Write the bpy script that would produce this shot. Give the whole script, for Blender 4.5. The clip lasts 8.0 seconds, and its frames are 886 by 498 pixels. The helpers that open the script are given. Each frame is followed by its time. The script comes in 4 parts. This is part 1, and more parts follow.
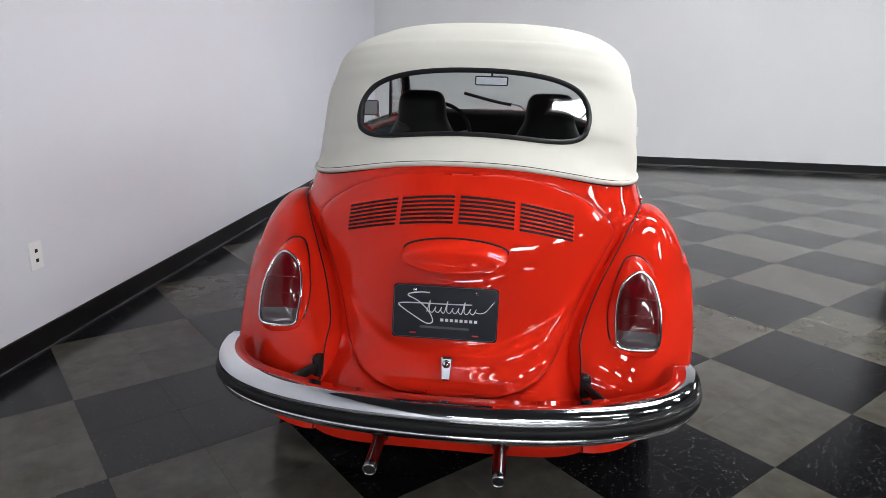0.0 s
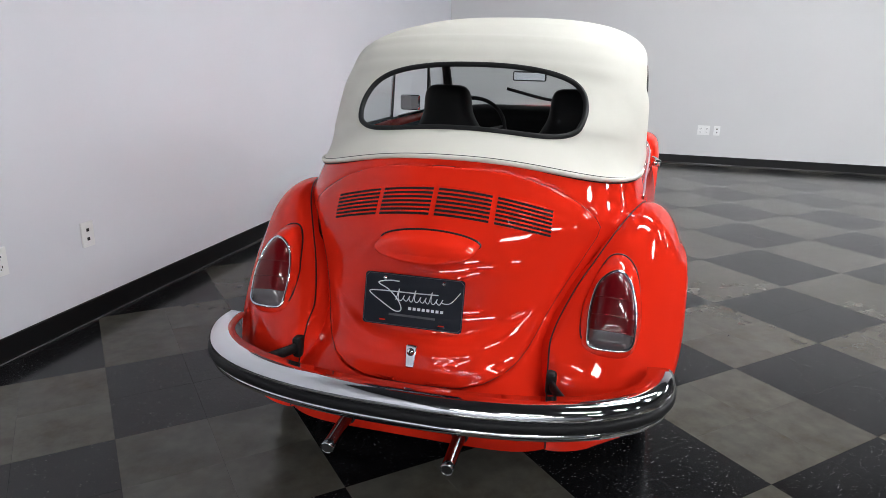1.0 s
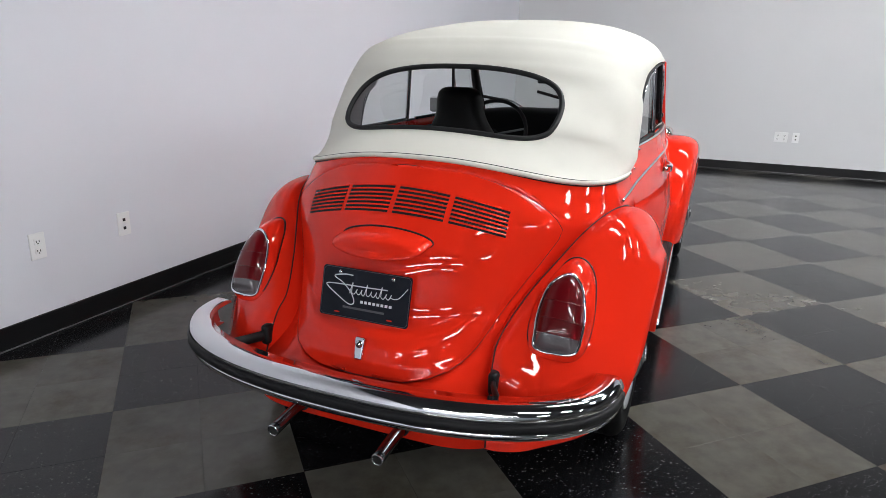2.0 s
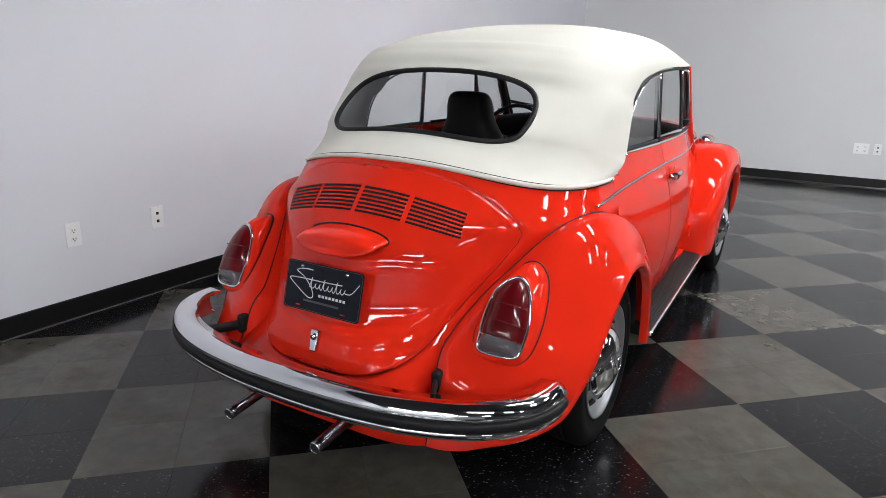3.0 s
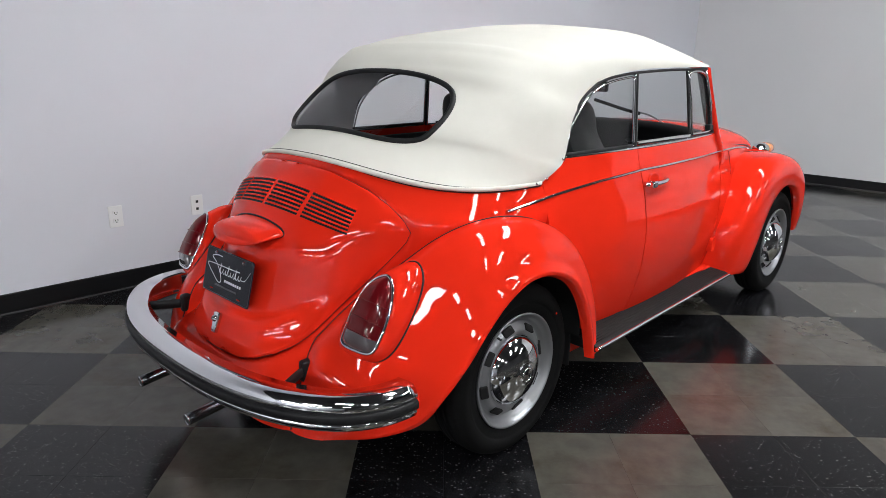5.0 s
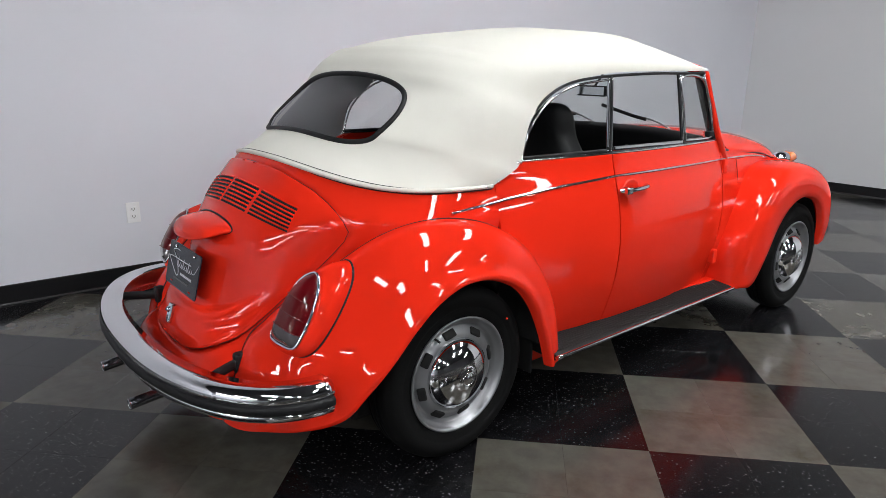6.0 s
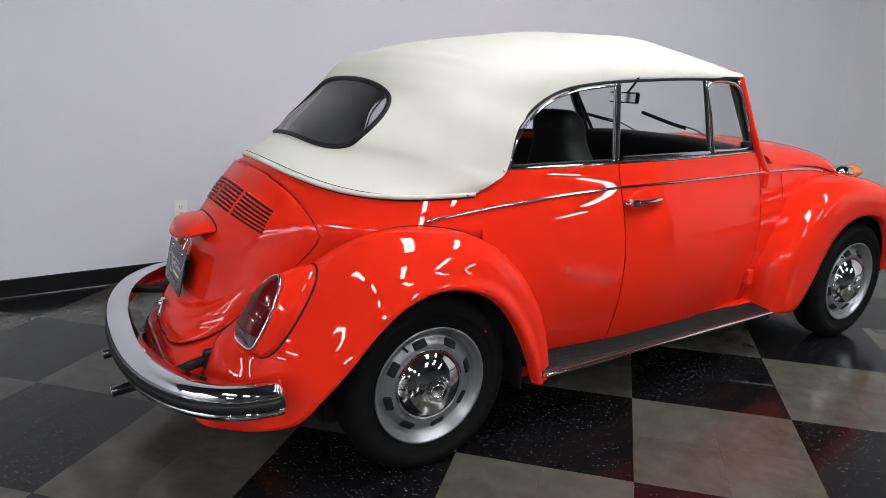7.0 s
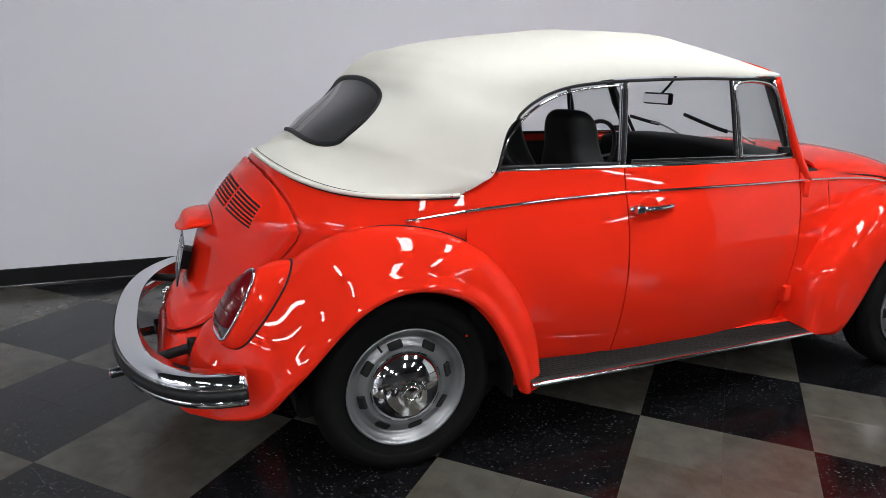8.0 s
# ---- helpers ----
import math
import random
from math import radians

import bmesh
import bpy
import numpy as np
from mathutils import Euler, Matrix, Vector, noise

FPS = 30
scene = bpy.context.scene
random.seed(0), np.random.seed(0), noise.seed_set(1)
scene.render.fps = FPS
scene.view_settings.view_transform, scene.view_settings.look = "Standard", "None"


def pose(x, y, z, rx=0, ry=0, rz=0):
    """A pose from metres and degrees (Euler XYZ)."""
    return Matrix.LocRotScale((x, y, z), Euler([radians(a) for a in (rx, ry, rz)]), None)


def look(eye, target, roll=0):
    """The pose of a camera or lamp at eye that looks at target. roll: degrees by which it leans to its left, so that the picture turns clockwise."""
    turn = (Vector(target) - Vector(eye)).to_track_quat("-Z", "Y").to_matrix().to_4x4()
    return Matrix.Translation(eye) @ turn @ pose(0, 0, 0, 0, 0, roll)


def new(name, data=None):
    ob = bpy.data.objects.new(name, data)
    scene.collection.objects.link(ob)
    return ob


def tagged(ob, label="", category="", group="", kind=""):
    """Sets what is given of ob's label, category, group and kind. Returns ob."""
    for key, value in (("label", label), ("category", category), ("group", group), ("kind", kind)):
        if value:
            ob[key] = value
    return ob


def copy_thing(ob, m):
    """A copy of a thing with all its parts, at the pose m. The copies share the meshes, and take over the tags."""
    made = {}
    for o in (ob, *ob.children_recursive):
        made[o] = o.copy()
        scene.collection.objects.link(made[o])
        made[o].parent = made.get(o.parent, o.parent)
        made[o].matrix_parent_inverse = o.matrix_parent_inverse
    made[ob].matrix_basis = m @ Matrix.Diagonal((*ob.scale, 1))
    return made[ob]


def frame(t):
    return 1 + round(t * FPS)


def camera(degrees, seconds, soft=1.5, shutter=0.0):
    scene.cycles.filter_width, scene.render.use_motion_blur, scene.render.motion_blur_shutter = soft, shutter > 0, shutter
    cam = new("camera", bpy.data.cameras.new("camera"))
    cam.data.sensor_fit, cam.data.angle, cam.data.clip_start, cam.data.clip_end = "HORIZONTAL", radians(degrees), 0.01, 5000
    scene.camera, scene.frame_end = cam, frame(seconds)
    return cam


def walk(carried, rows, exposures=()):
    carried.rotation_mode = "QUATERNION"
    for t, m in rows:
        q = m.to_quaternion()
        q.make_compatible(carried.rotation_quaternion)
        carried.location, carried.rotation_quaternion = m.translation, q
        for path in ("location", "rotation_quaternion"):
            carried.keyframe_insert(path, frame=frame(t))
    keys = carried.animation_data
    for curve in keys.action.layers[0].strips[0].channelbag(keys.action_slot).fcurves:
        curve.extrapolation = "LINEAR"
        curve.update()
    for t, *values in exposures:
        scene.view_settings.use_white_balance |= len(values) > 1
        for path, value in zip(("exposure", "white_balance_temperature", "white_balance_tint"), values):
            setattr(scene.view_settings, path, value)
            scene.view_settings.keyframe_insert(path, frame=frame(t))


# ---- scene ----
cam = camera(68.0, 8.0, soft=0.85)
PATH = [
    (0, (0.165, -2.348, 1.299), (-0.053, -0.437, 0.75), 1.5),
    (0.5, (0.33, -2.339, 1.297), (-0.017, -0.447, 0.747), 1.5),
    (1, (0.515, -2.314, 1.297), (0.022, -0.46, 0.734), 1.4),
    (1.5, (0.705, -2.274, 1.301), (0.082, -0.459, 0.737), 1.4),
    (2.8, (1.201, -2.114, 1.294), (0.27, -0.431, 0.747), 1.2),
    (3, (1.265, -2.081, 1.297), (0.291, -0.422, 0.752), 1.3),
    (3.5, (1.445, -1.98, 1.297), (0.356, -0.39, 0.761), 1.2),
    (4, (1.621, -1.874, 1.299), (0.438, -0.351, 0.769), 1.1),
    (4.5, (1.784, -1.754, 1.3), (0.528, -0.291, 0.771), 1.1),
    (4.7, (1.836, -1.696, 1.307), (0.548, -0.264, 0.768), 1.1),
    (6, (2.211, -1.304, 1.295), (0.725, -0.075, 0.766), 1.1),
    (6.5, (2.319, -1.124, 1.296), (0.75, -0.003, 0.767), 1.1),
    (7, (2.399, -0.955, 1.299), (0.743, 0.039, 0.781), 1.2),
    (7.5, (2.473, -0.779, 1.299), (0.742, 0.076, 0.778), 1.2),
    (8, (2.532, -0.618, 1.295), (0.749, 0.126, 0.777), 1.2),
]
walk(cam, [(t, look(eye, target, roll)) for t, eye, target, roll in PATH], exposures=[(0, 0.10), (3, 0.05), (6, -0.06), (8, -0.18)])

# ---- light ----
world = bpy.data.worlds.new("world")
scene.world = world
world.use_nodes = True
world.node_tree.nodes["Background"].inputs[0].default_value = (0.75, 0.8, 0.9, 1)
world.node_tree.nodes["Background"].inputs[1].default_value = 0.008

# room: x0 left wall, y1 back wall
X0, X1, Y0, Y1, ZC = -1.93, 19.0, -19.0, 7.0, 4.6
XB, YB = 5.3, 20.0  # past XB an unseen hall runs on to YB
AXLE = 2.43


# ---- materials ----
def material(name, colour, rough=0.5, metal=0.0, coat=0.0, **more):
    m = bpy.data.materials.new(name)
    m.use_nodes = True
    b = m.node_tree.nodes["Principled BSDF"]
    b.inputs["Base Color"].default_value = (*colour, 1)
    b.inputs["Roughness"].default_value = rough
    b.inputs["Metallic"].default_value = metal
    b.inputs["Coat Weight"].default_value = coat
    b.inputs["Coat Roughness"].default_value = 0.02
    for key, value in more.items():
        b.inputs[key.replace("_", " ")].default_value = value
    return m


def tex(m, kind, scale, **more):
    """A texture node on object coordinates."""
    nt = m.node_tree
    co = nt.nodes.new("ShaderNodeTexCoord")
    n = nt.nodes.new(kind)
    nt.links.new(co.outputs["Object"], n.inputs["Vector"])
    n.inputs["Scale"].default_value = scale
    for key, value in more.items():
        n.inputs[key.replace("_", " ")].default_value = value
    return n


def ramp(m, out, stops):
    nt = m.node_tree
    r = nt.nodes.new("ShaderNodeValToRGB")
    nt.links.new(out, r.inputs[0])
    el = r.color_ramp.elements
    while len(el) < len(stops):
        el.new(0.5)
    for e, (p, c) in zip(el, stops):
        e.position, e.color = p, (*c, 1) if len(c) == 3 else c
    return r.outputs[0]


def bump(m, out, strength, distance=0.002):
    nt = m.node_tree
    b = nt.nodes.new("ShaderNodeBump")
    b.inputs["Strength"].default_value, b.inputs["Distance"].default_value = strength, distance
    nt.links.new(out, b.inputs["Height"])
    nt.links.new(b.outputs[0], nt.nodes["Principled BSDF"].inputs["Normal"])


def grey(v):
    return (v, v, v)


def link(m, out, socket):
    m.node_tree.links.new(out, m.node_tree.nodes["Principled BSDF"].inputs[socket])


RED = material("red_paint", (0.72, 0.0235, 0.0088), 0.5, 0, 0.75, Specular_IOR_Level=0.0, Coat_IOR=1.42)
WHITE_TOP = material("white_canvas", (0.76, 0.742, 0.67), 0.75, Specular_IOR_Level=0.2)
BLACK = material("black_rubber", (0.010, 0.010, 0.011), 0.55, 0, 0, Specular_IOR_Level=0.25)
TYRE = material("tyre_rubber", (0.0055, 0.0055, 0.0055), 0.75, 0, 0, Specular_IOR_Level=0.08)
# near-black that stands in for the shade inside slots and holes
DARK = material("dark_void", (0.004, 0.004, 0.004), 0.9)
CHROME = material("chrome", (0.72, 0.73, 0.75), 0.06, 1.0)
STEEL = material("silver_wheel_paint", (0.27, 0.274, 0.283), 0.36, 0.7)
VINYL = material("black_vinyl", (0.011, 0.011, 0.012), 0.5, 0, 0, Specular_IOR_Level=0.3)
# darker than the seat vinyl, standing in for weaker light on the dash
DASH = material("dimmed_dash_vinyl", (0.004, 0.004, 0.0045), 0.6, 0, 0, Specular_IOR_Level=0.2)
HEADLINER = material("grey_headliner", (0.30, 0.30, 0.31), 0.8)


def coat_of(m, scale, strength, distance, detail=4):
    """Fine relief on a material."""
    bump(m, tex(m, "ShaderNodeTexNoise", scale, Detail=detail).outputs[0], strength, distance)


def shaded(m, colour, spread, scale):
    """Slow uneven tone of a colour."""
    n = tex(m, "ShaderNodeTexNoise", scale, Detail=5.0)
    link(m, ramp(m, n.outputs[0], [(0.3, tuple(c * (1 - spread) for c in colour)), (0.7, tuple(min(1, c * (1 + spread)) for c in colour))]), "Base Color")


def canvas():
    """Vinyl cloth: fine weave and slack waves."""
    m = WHITE_TOP
    nt = m.node_tree
    shaded(m, (0.715, 0.70, 0.628), 0.022, 5.0)
    fine = tex(m, "ShaderNodeTexNoise", 700, Detail=2.0)
    slack = tex(m, "ShaderNodeTexNoise", 5.5, Detail=1.5)
    one = nt.nodes.new("ShaderNodeBump")
    one.inputs["Strength"].default_value, one.inputs["Distance"].default_value = 0.16, 0.03
    nt.links.new(slack.outputs[0], one.inputs["Height"])
    two = nt.nodes.new("ShaderNodeBump")
    two.inputs["Strength"].default_value, two.inputs["Distance"].default_value = 0.25, 0.001
    nt.links.new(fine.outputs[0], two.inputs["Height"])
    nt.links.new(one.outputs[0], two.inputs["Normal"])
    nt.links.new(two.outputs[0], nt.nodes["Principled BSDF"].inputs["Normal"])


canvas()
coat_of(VINYL, 350, 0.15, 0.001)
coat_of(TYRE, 160, 0.4, 0.001)
coat_of(HEADLINER, 500, 0.4, 0.001)


def glass_material(name, tint):
    """Thin pane: clear, with the gloss of glass."""
    m = bpy.data.materials.new(name)
    m.use_nodes = True
    nt = m.node_tree
    nt.nodes.remove(nt.nodes["Principled BSDF"])
    out = nt.nodes["Material Output"]
    mix, tr, gl, fr = (nt.nodes.new("ShaderNode" + k) for k in ("MixShader", "BsdfTransparent", "BsdfGlossy", "LayerWeight"))
    tr.inputs[0].default_value = (*tint, 1)
    gl.inputs["Roughness"].default_value = 0.01
    fr.inputs["Blend"].default_value = 0.5
    po = nt.nodes.new("ShaderNodeMath")
    po.operation = "POWER"
    po.inputs[1].default_value = 5.0
    nt.links.new(fr.outputs["Facing"], po.inputs[0])
    ad = nt.nodes.new("ShaderNodeMath")
    ad.operation = "MULTIPLY_ADD"
    ad.inputs[1].default_value, ad.inputs[2].default_value = 0.94, 0.05
    nt.links.new(po.outputs[0], ad.inputs[0])
    nt.links.new(ad.outputs[0], mix.inputs[0])
    nt.links.new(tr.outputs[0], mix.inputs[1])
    nt.links.new(gl.outputs[0], mix.inputs[2])
    nt.links.new(mix.outputs[0], out.inputs["Surface"])
    return m


GLASS = glass_material("window_glass", (0.86, 0.88, 0.87))
RED_LENS = material("red_lens", (0.10, 0.002, 0.004), 0.3, 0, 0.6, Specular_IOR_Level=0.1)
CLEAR_LENS = material("clear_lens", (0.09, 0.08, 0.085), 0.12, 0, 1.0)
AMBER = material("amber_lens", (0.65, 0.16, 0.01), 0.12, 0, 1.0)
MAT_GREY = material("running_board_rubber", (0.00792, 0.00756, 0.00756), 0.6, 0, 0, Specular_IOR_Level=0.25)
DULL_CHROME = material("dull_chrome", (0.13, 0.13, 0.14), 0.18, 1.0)
PLATE_BLACK = material("black_plate", (0.006, 0.008, 0.014), 0.2, 0, 0.0, Specular_IOR_Level=0.22)
INK = material("silver_ink", (0.68, 0.69, 0.73), 0.4)
INK_DIM = material("dim_ink", (0.06, 0.06, 0.07), 0.5)
WALL = material("wall_paint", (0.78, 0.78, 0.815), 0.5)
# neutral hue; its darker tone stands in for weaker light on the north wall
WALL_NORTH_DIM = material("dimmed_north_wall", (0.655, 0.655, 0.662), 0.5)
# dark grey for unseen walls, chosen to keep the car's reflections dark
WALL_UNSEEN_DARK = material("unseen_dark_wall", (0.08, 0.08, 0.084), 0.6)
BASE = material("black_base", (0.006, 0.006, 0.0065), 0.45, Specular_IOR_Level=0.3)

TOE = material("glossy_toe", (0.05, 0.05, 0.052), 0.12, Specular_IOR_Level=0.9)


shaded(WALL, (0.73, 0.735, 0.785), 0.018, 0.9)
shaded(WALL_NORTH_DIM, (0.655, 0.655, 0.662), 0.02, 0.8)
coat_of(WALL_NORTH_DIM, 140, 0.22, 0.0012, 3)
coat_of(WALL, 140, 0.22, 0.0012, 3)
link(WALL, ramp(WALL, tex(WALL, "ShaderNodeTexNoise", 1.3, Detail=3.0).outputs[0], [(0.3, grey(0.44)), (0.7, grey(0.58))]), "Roughness")
link(CHROME, ramp(CHROME, tex(CHROME, "ShaderNodeTexNoise", 9, Detail=5.0).outputs[0], [(0.35, grey(0.04)), (0.75, grey(0.10))]), "Roughness")
coat_of(MAT_GREY, 220, 0.5, 0.001)


def tile_material(name, base, fleck, cover, mottle):
    """Vinyl composition tile: a mottled ground with scattered flecks."""
    m = material(name, base, 0.24, Specular_IOR_Level=0.27)
    nt = m.node_tree
    co = nt.nodes.new("ShaderNodeTexCoord")
    info = nt.nodes.new("ShaderNodeObjectInfo")
    shift = nt.nodes.new("ShaderNodeVectorMath")
    shift.operation = "MULTIPLY_ADD"
    shift.inputs[1].default_value = (1, 1, 1)
    comb = nt.nodes.new("ShaderNodeVectorMath")
    comb.operation = "SCALE"
    comb.inputs[0].default_value = (31.0, 17.0, 5.0)
    nt.links.new(info.outputs["Random"], comb.inputs["Scale"])
    nt.links.new(co.outputs["Object"], shift.inputs[0])
    nt.links.new(comb.outputs[0], shift.inputs[2])
    warp = nt.nodes.new("ShaderNodeMapping")
    warp.inputs["Scale"].default_value = (1.0, 1.9, 1.0)
    nt.links.new(shift.outputs[0], warp.inputs[0])
    vor = nt.nodes.new("ShaderNodeTexVoronoi")
    vor.inputs["Scale"].default_value = 105
    nt.links.new(warp.outputs[0], vor.inputs["Vector"])
    sep = nt.nodes.new("ShaderNodeSeparateColor")
    nt.links.new(vor.outputs["Color"], sep.inputs[0])
    pick = nt.nodes.new("ShaderNodeMath")
    pick.operation = "LESS_THAN"
    nt.links.new(sep.outputs[0], pick.inputs[0])
    pick.inputs[1].default_value = cover
    near = nt.nodes.new("ShaderNodeMath")
    near.operation = "LESS_THAN"
    nt.links.new(vor.outputs["Distance"], near.inputs[0])
    size = nt.nodes.new("ShaderNodeMath")
    size.operation = "MULTIPLY"
    nt.links.new(sep.outputs[1], size.inputs[0])
    size.inputs[1].default_value = 0.42
    nt.links.new(size.outputs[0], near.inputs[1])
    both_on = nt.nodes.new("ShaderNodeMath")
    both_on.operation = "MULTIPLY"
    nt.links.new(pick.outputs[0], both_on.inputs[0])
    nt.links.new(near.outputs[0], both_on.inputs[1])
    no = nt.nodes.new("ShaderNodeTexNoise")
    no.inputs["Scale"].default_value = 14
    no.inputs["Detail"].default_value = 6
    nt.links.new(shift.outputs[0], no.inputs["Vector"])
    ground = ramp(m, no.outputs[0], [(0.3, tuple(c * (1 - mottle) for c in base)), (0.7, tuple(c * (1 + mottle) for c in base))])
    mix = nt.nodes.new("ShaderNodeMix")
    mix.data_type = "RGBA"
    faint = nt.nodes.new("ShaderNodeMath")
    faint.operation = "POWER"
    nt.links.new(sep.outputs[2], faint.inputs[0])
    faint.inputs[1].default_value = 1.6
    shown = nt.nodes.new("ShaderNodeMath")
    shown.operation = "MULTIPLY"
    nt.links.new(both_on.outputs[0], shown.inputs[0])
    nt.links.new(faint.outputs[0], shown.inputs[1])
    nt.links.new(shown.outputs[0], mix.inputs[0])
    nt.links.new(ground, mix.inputs[6])
    mix.inputs[7].default_value = (*fleck, 1)
    stain = nt.nodes.new("ShaderNodeTexNoise")
    stain.inputs["Scale"].default_value = 4.5
    stain.inputs["Detail"].default_value = 8
    stain.inputs["Roughness"].default_value = 0.7
    nt.links.new(shift.outputs[0], stain.inputs["Vector"])
    worn = nt.nodes.new("ShaderNodeMix")
    worn.data_type, worn.blend_type = "RGBA", "MULTIPLY"
    worn.inputs[0].default_value = 1.0
    nt.links.new(mix.outputs[2], worn.inputs[6])
    nt.links.new(ramp(m, stain.outputs[0], [(0.28, (0.66, 0.60, 0.50)), (0.40, (0.86, 0.83, 0.77)), (0.54, (1.0, 1.0, 1.0))]), worn.inputs[7])
    tone = nt.nodes.new("ShaderNodeMapRange")
    tone.inputs[3].default_value, tone.inputs[4].default_value = 0.95, 1.04
    nt.links.new(info.outputs["Random"], tone.inputs[0])
    hsv = nt.nodes.new("ShaderNodeHueSaturation")
    nt.links.new(tone.outputs[0], hsv.inputs["Value"])
    nt.links.new(worn.outputs[2], hsv.inputs["Color"])
    link(m, hsv.outputs[0], "Base Color")
    wear = nt.nodes.new("ShaderNodeTexNoise")
    wear.inputs["Scale"].default_value = 5
    wear.inputs["Detail"].default_value = 5
    nt.links.new(shift.outputs[0], wear.inputs["Vector"])
    link(m, ramp(m, wear.outputs[0], [(0.3, grey(0.14)), (0.75, grey(0.20))]), "Roughness")
    return m


TILE_D = tile_material("black_tile", (0.0062, 0.0062, 0.0072), (0.115, 0.113, 0.115), 0.36, 0.4)
TILE_L = tile_material("taupe_tile", (0.071, 0.067, 0.057), (0.082, 0.077, 0.066), 0.25, 0.15)
CEIL = material("ceiling_paint", (0.05, 0.05, 0.055), 0.8)
PLASTIC = material("white_plastic", (0.84, 0.84, 0.84), 0.35)
TUBE = material("lit_tube", (1, 1, 1), 0.5, Emission_Color=(0.95, 0.97, 1.0, 1), Emission_Strength=47.0)


# ---- mesh helpers ----
def part(name, bm, mat, parent=None, label=""):
    me = bpy.data.meshes.new(name)
    bm.to_mesh(me)
    bm.free()
    me.materials.append(mat)
    ob = new(name, me)
    if parent is not None:
        ob.parent = parent
    if label:
        ob["label"] = label
    return ob


def grid(P, close_u=False, close_v=False, smooth=True, drop=None):
    """A bmesh from an array of points P[i, j]."""
    P = np.asarray(P, float)
    a, b = P.shape[:2]
    bm = bmesh.new()
    vs = [[bm.verts.new(P[i, j]) for j in range(b)] for i in range(a)]
    for i in range(a if close_u else a - 1):
        for j in range(b if close_v else b - 1):
            if drop is not None and drop[i, j]:
                continue
            q = [vs[i][j], vs[(i + 1) % a][j], vs[(i + 1) % a][(j + 1) % b], vs[i][(j + 1) % b]]
            if len({tuple(v.co) for v in q}) > 2:
                try:
                    bm.faces.new(q).smooth = smooth
                except ValueError:
                    pass
    return bm


def weld(bm, dist=1e-4):
    bmesh.ops.remove_doubles(bm, verts=bm.verts, dist=dist)
    bmesh.ops.recalc_face_normals(bm, faces=bm.faces)
    return bm


def normals(P):
    """Unit normals of a grid of points."""
    du, dv = np.gradient(P, axis=0), np.gradient(P, axis=1)
    n = np.cross(du, dv)
    return n / np.maximum(np.linalg.norm(n, axis=2, keepdims=True), 1e-9)


def slab(P, t, smooth=True, drop=None):
    """A sheet of points with thickness t to the back of its normals, closed round."""
    n = normals(P)
    bm = grid(P, smooth=smooth, drop=drop)
    bm2 = grid((P - n * t)[::-1], smooth=smooth, drop=None if drop is None else drop[::-1])
    me = bpy.data.meshes.new("tmp")
    bm2.to_mesh(me)
    bm2.free()
    bm.from_mesh(me)
    bpy.data.meshes.remove(me)
    Q = P - n * t
    rim = [(P[0], Q[0]), (Q[-1], P[-1]), (Q[:, 0], P[:, 0]), (P[:, -1], Q[:, -1])]
    for a, b in rim:
        va, vb = [bm.verts.new(p) for p in a], [bm.verts.new(p) for p in b]
        for k in range(len(va) - 1):
            if (va[k].co - va[k + 1].co).length > 1e-6:
                bm.faces.new((va[k], va[k + 1], vb[k + 1], vb[k]))
    bmesh.ops.recalc_face_normals(bm, faces=bm.faces)
    return bm


def spline(keys, m):
    """m points, evenly in parameter, on a Catmull-Rom curve through the keys (or at the parameters in m)."""
    K = np.asarray(keys, float)
    if K.ndim == 1:
        K = K[:, None]
    t = np.linspace(0, len(K) - 1, m) if np.isscalar(m) else np.asarray(m, float) * (len(K) - 1)
    E = np.vstack([2 * K[0] - K[1], K, 2 * K[-1] - K[-2]])
    i = np.clip(np.floor(t).astype(int), 0, len(K) - 2)
    f = (t - i)[:, None]
    a, b, c, d = E[i], E[i + 1], E[i + 2], E[i + 3]
    return 0.5 * (2 * b + (c - a) * f + (2 * a - 5 * b + 4 * c - d) * f**2 + (3 * b - a - 3 * c + d) * f**3)


def tube(path, r, sides=8, closed=False, flat=1.0, up=(0, 0, 1)):
    """A round bar along a path; flat squeezes it along up."""
    P = np.asarray(path, float)
    T = np.gradient(P, axis=0)
    if closed:
        T = np.roll(P, -1, 0) - np.roll(P, 1, 0)
    T /= np.maximum(np.linalg.norm(T, axis=1, keepdims=True), 1e-9)
    U = np.asarray(up, float) * np.ones_like(P)
    A = np.cross(T, U)
    A /= np.maximum(np.linalg.norm(A, axis=1, keepdims=True), 1e-9)
    B = np.cross(A, T)
    rr = np.asarray(r, float) * np.ones(len(P))
    an = np.linspace(0, 2 * np.pi, sides, endpoint=False)
    R = P[:, None] + rr[:, None, None] * (np.cos(an)[None, :, None] * A[:, None] + flat * np.sin(an)[None, :, None] * B[:, None])
    bm = grid(R, close_u=closed, close_v=True)
    if not closed:
        for k in (0, -1):
            bm.faces.new([bm.verts.new(p) for p in R[k]])
        weld(bm, 1e-6)
    return bm


def lathe(profile, n=48):
    """Turned about the x axis: profile of (x, radius)."""
    an = np.linspace(0, 2 * np.pi, n, endpoint=False)
    pr = np.asarray(profile, float)
    P = np.stack([np.broadcast_to(pr[:, 0:1], (len(pr), n)), pr[:, 1:2] * np.cos(an), pr[:, 1:2] * np.sin(an)], -1)
    return weld(grid(P, close_v=True))


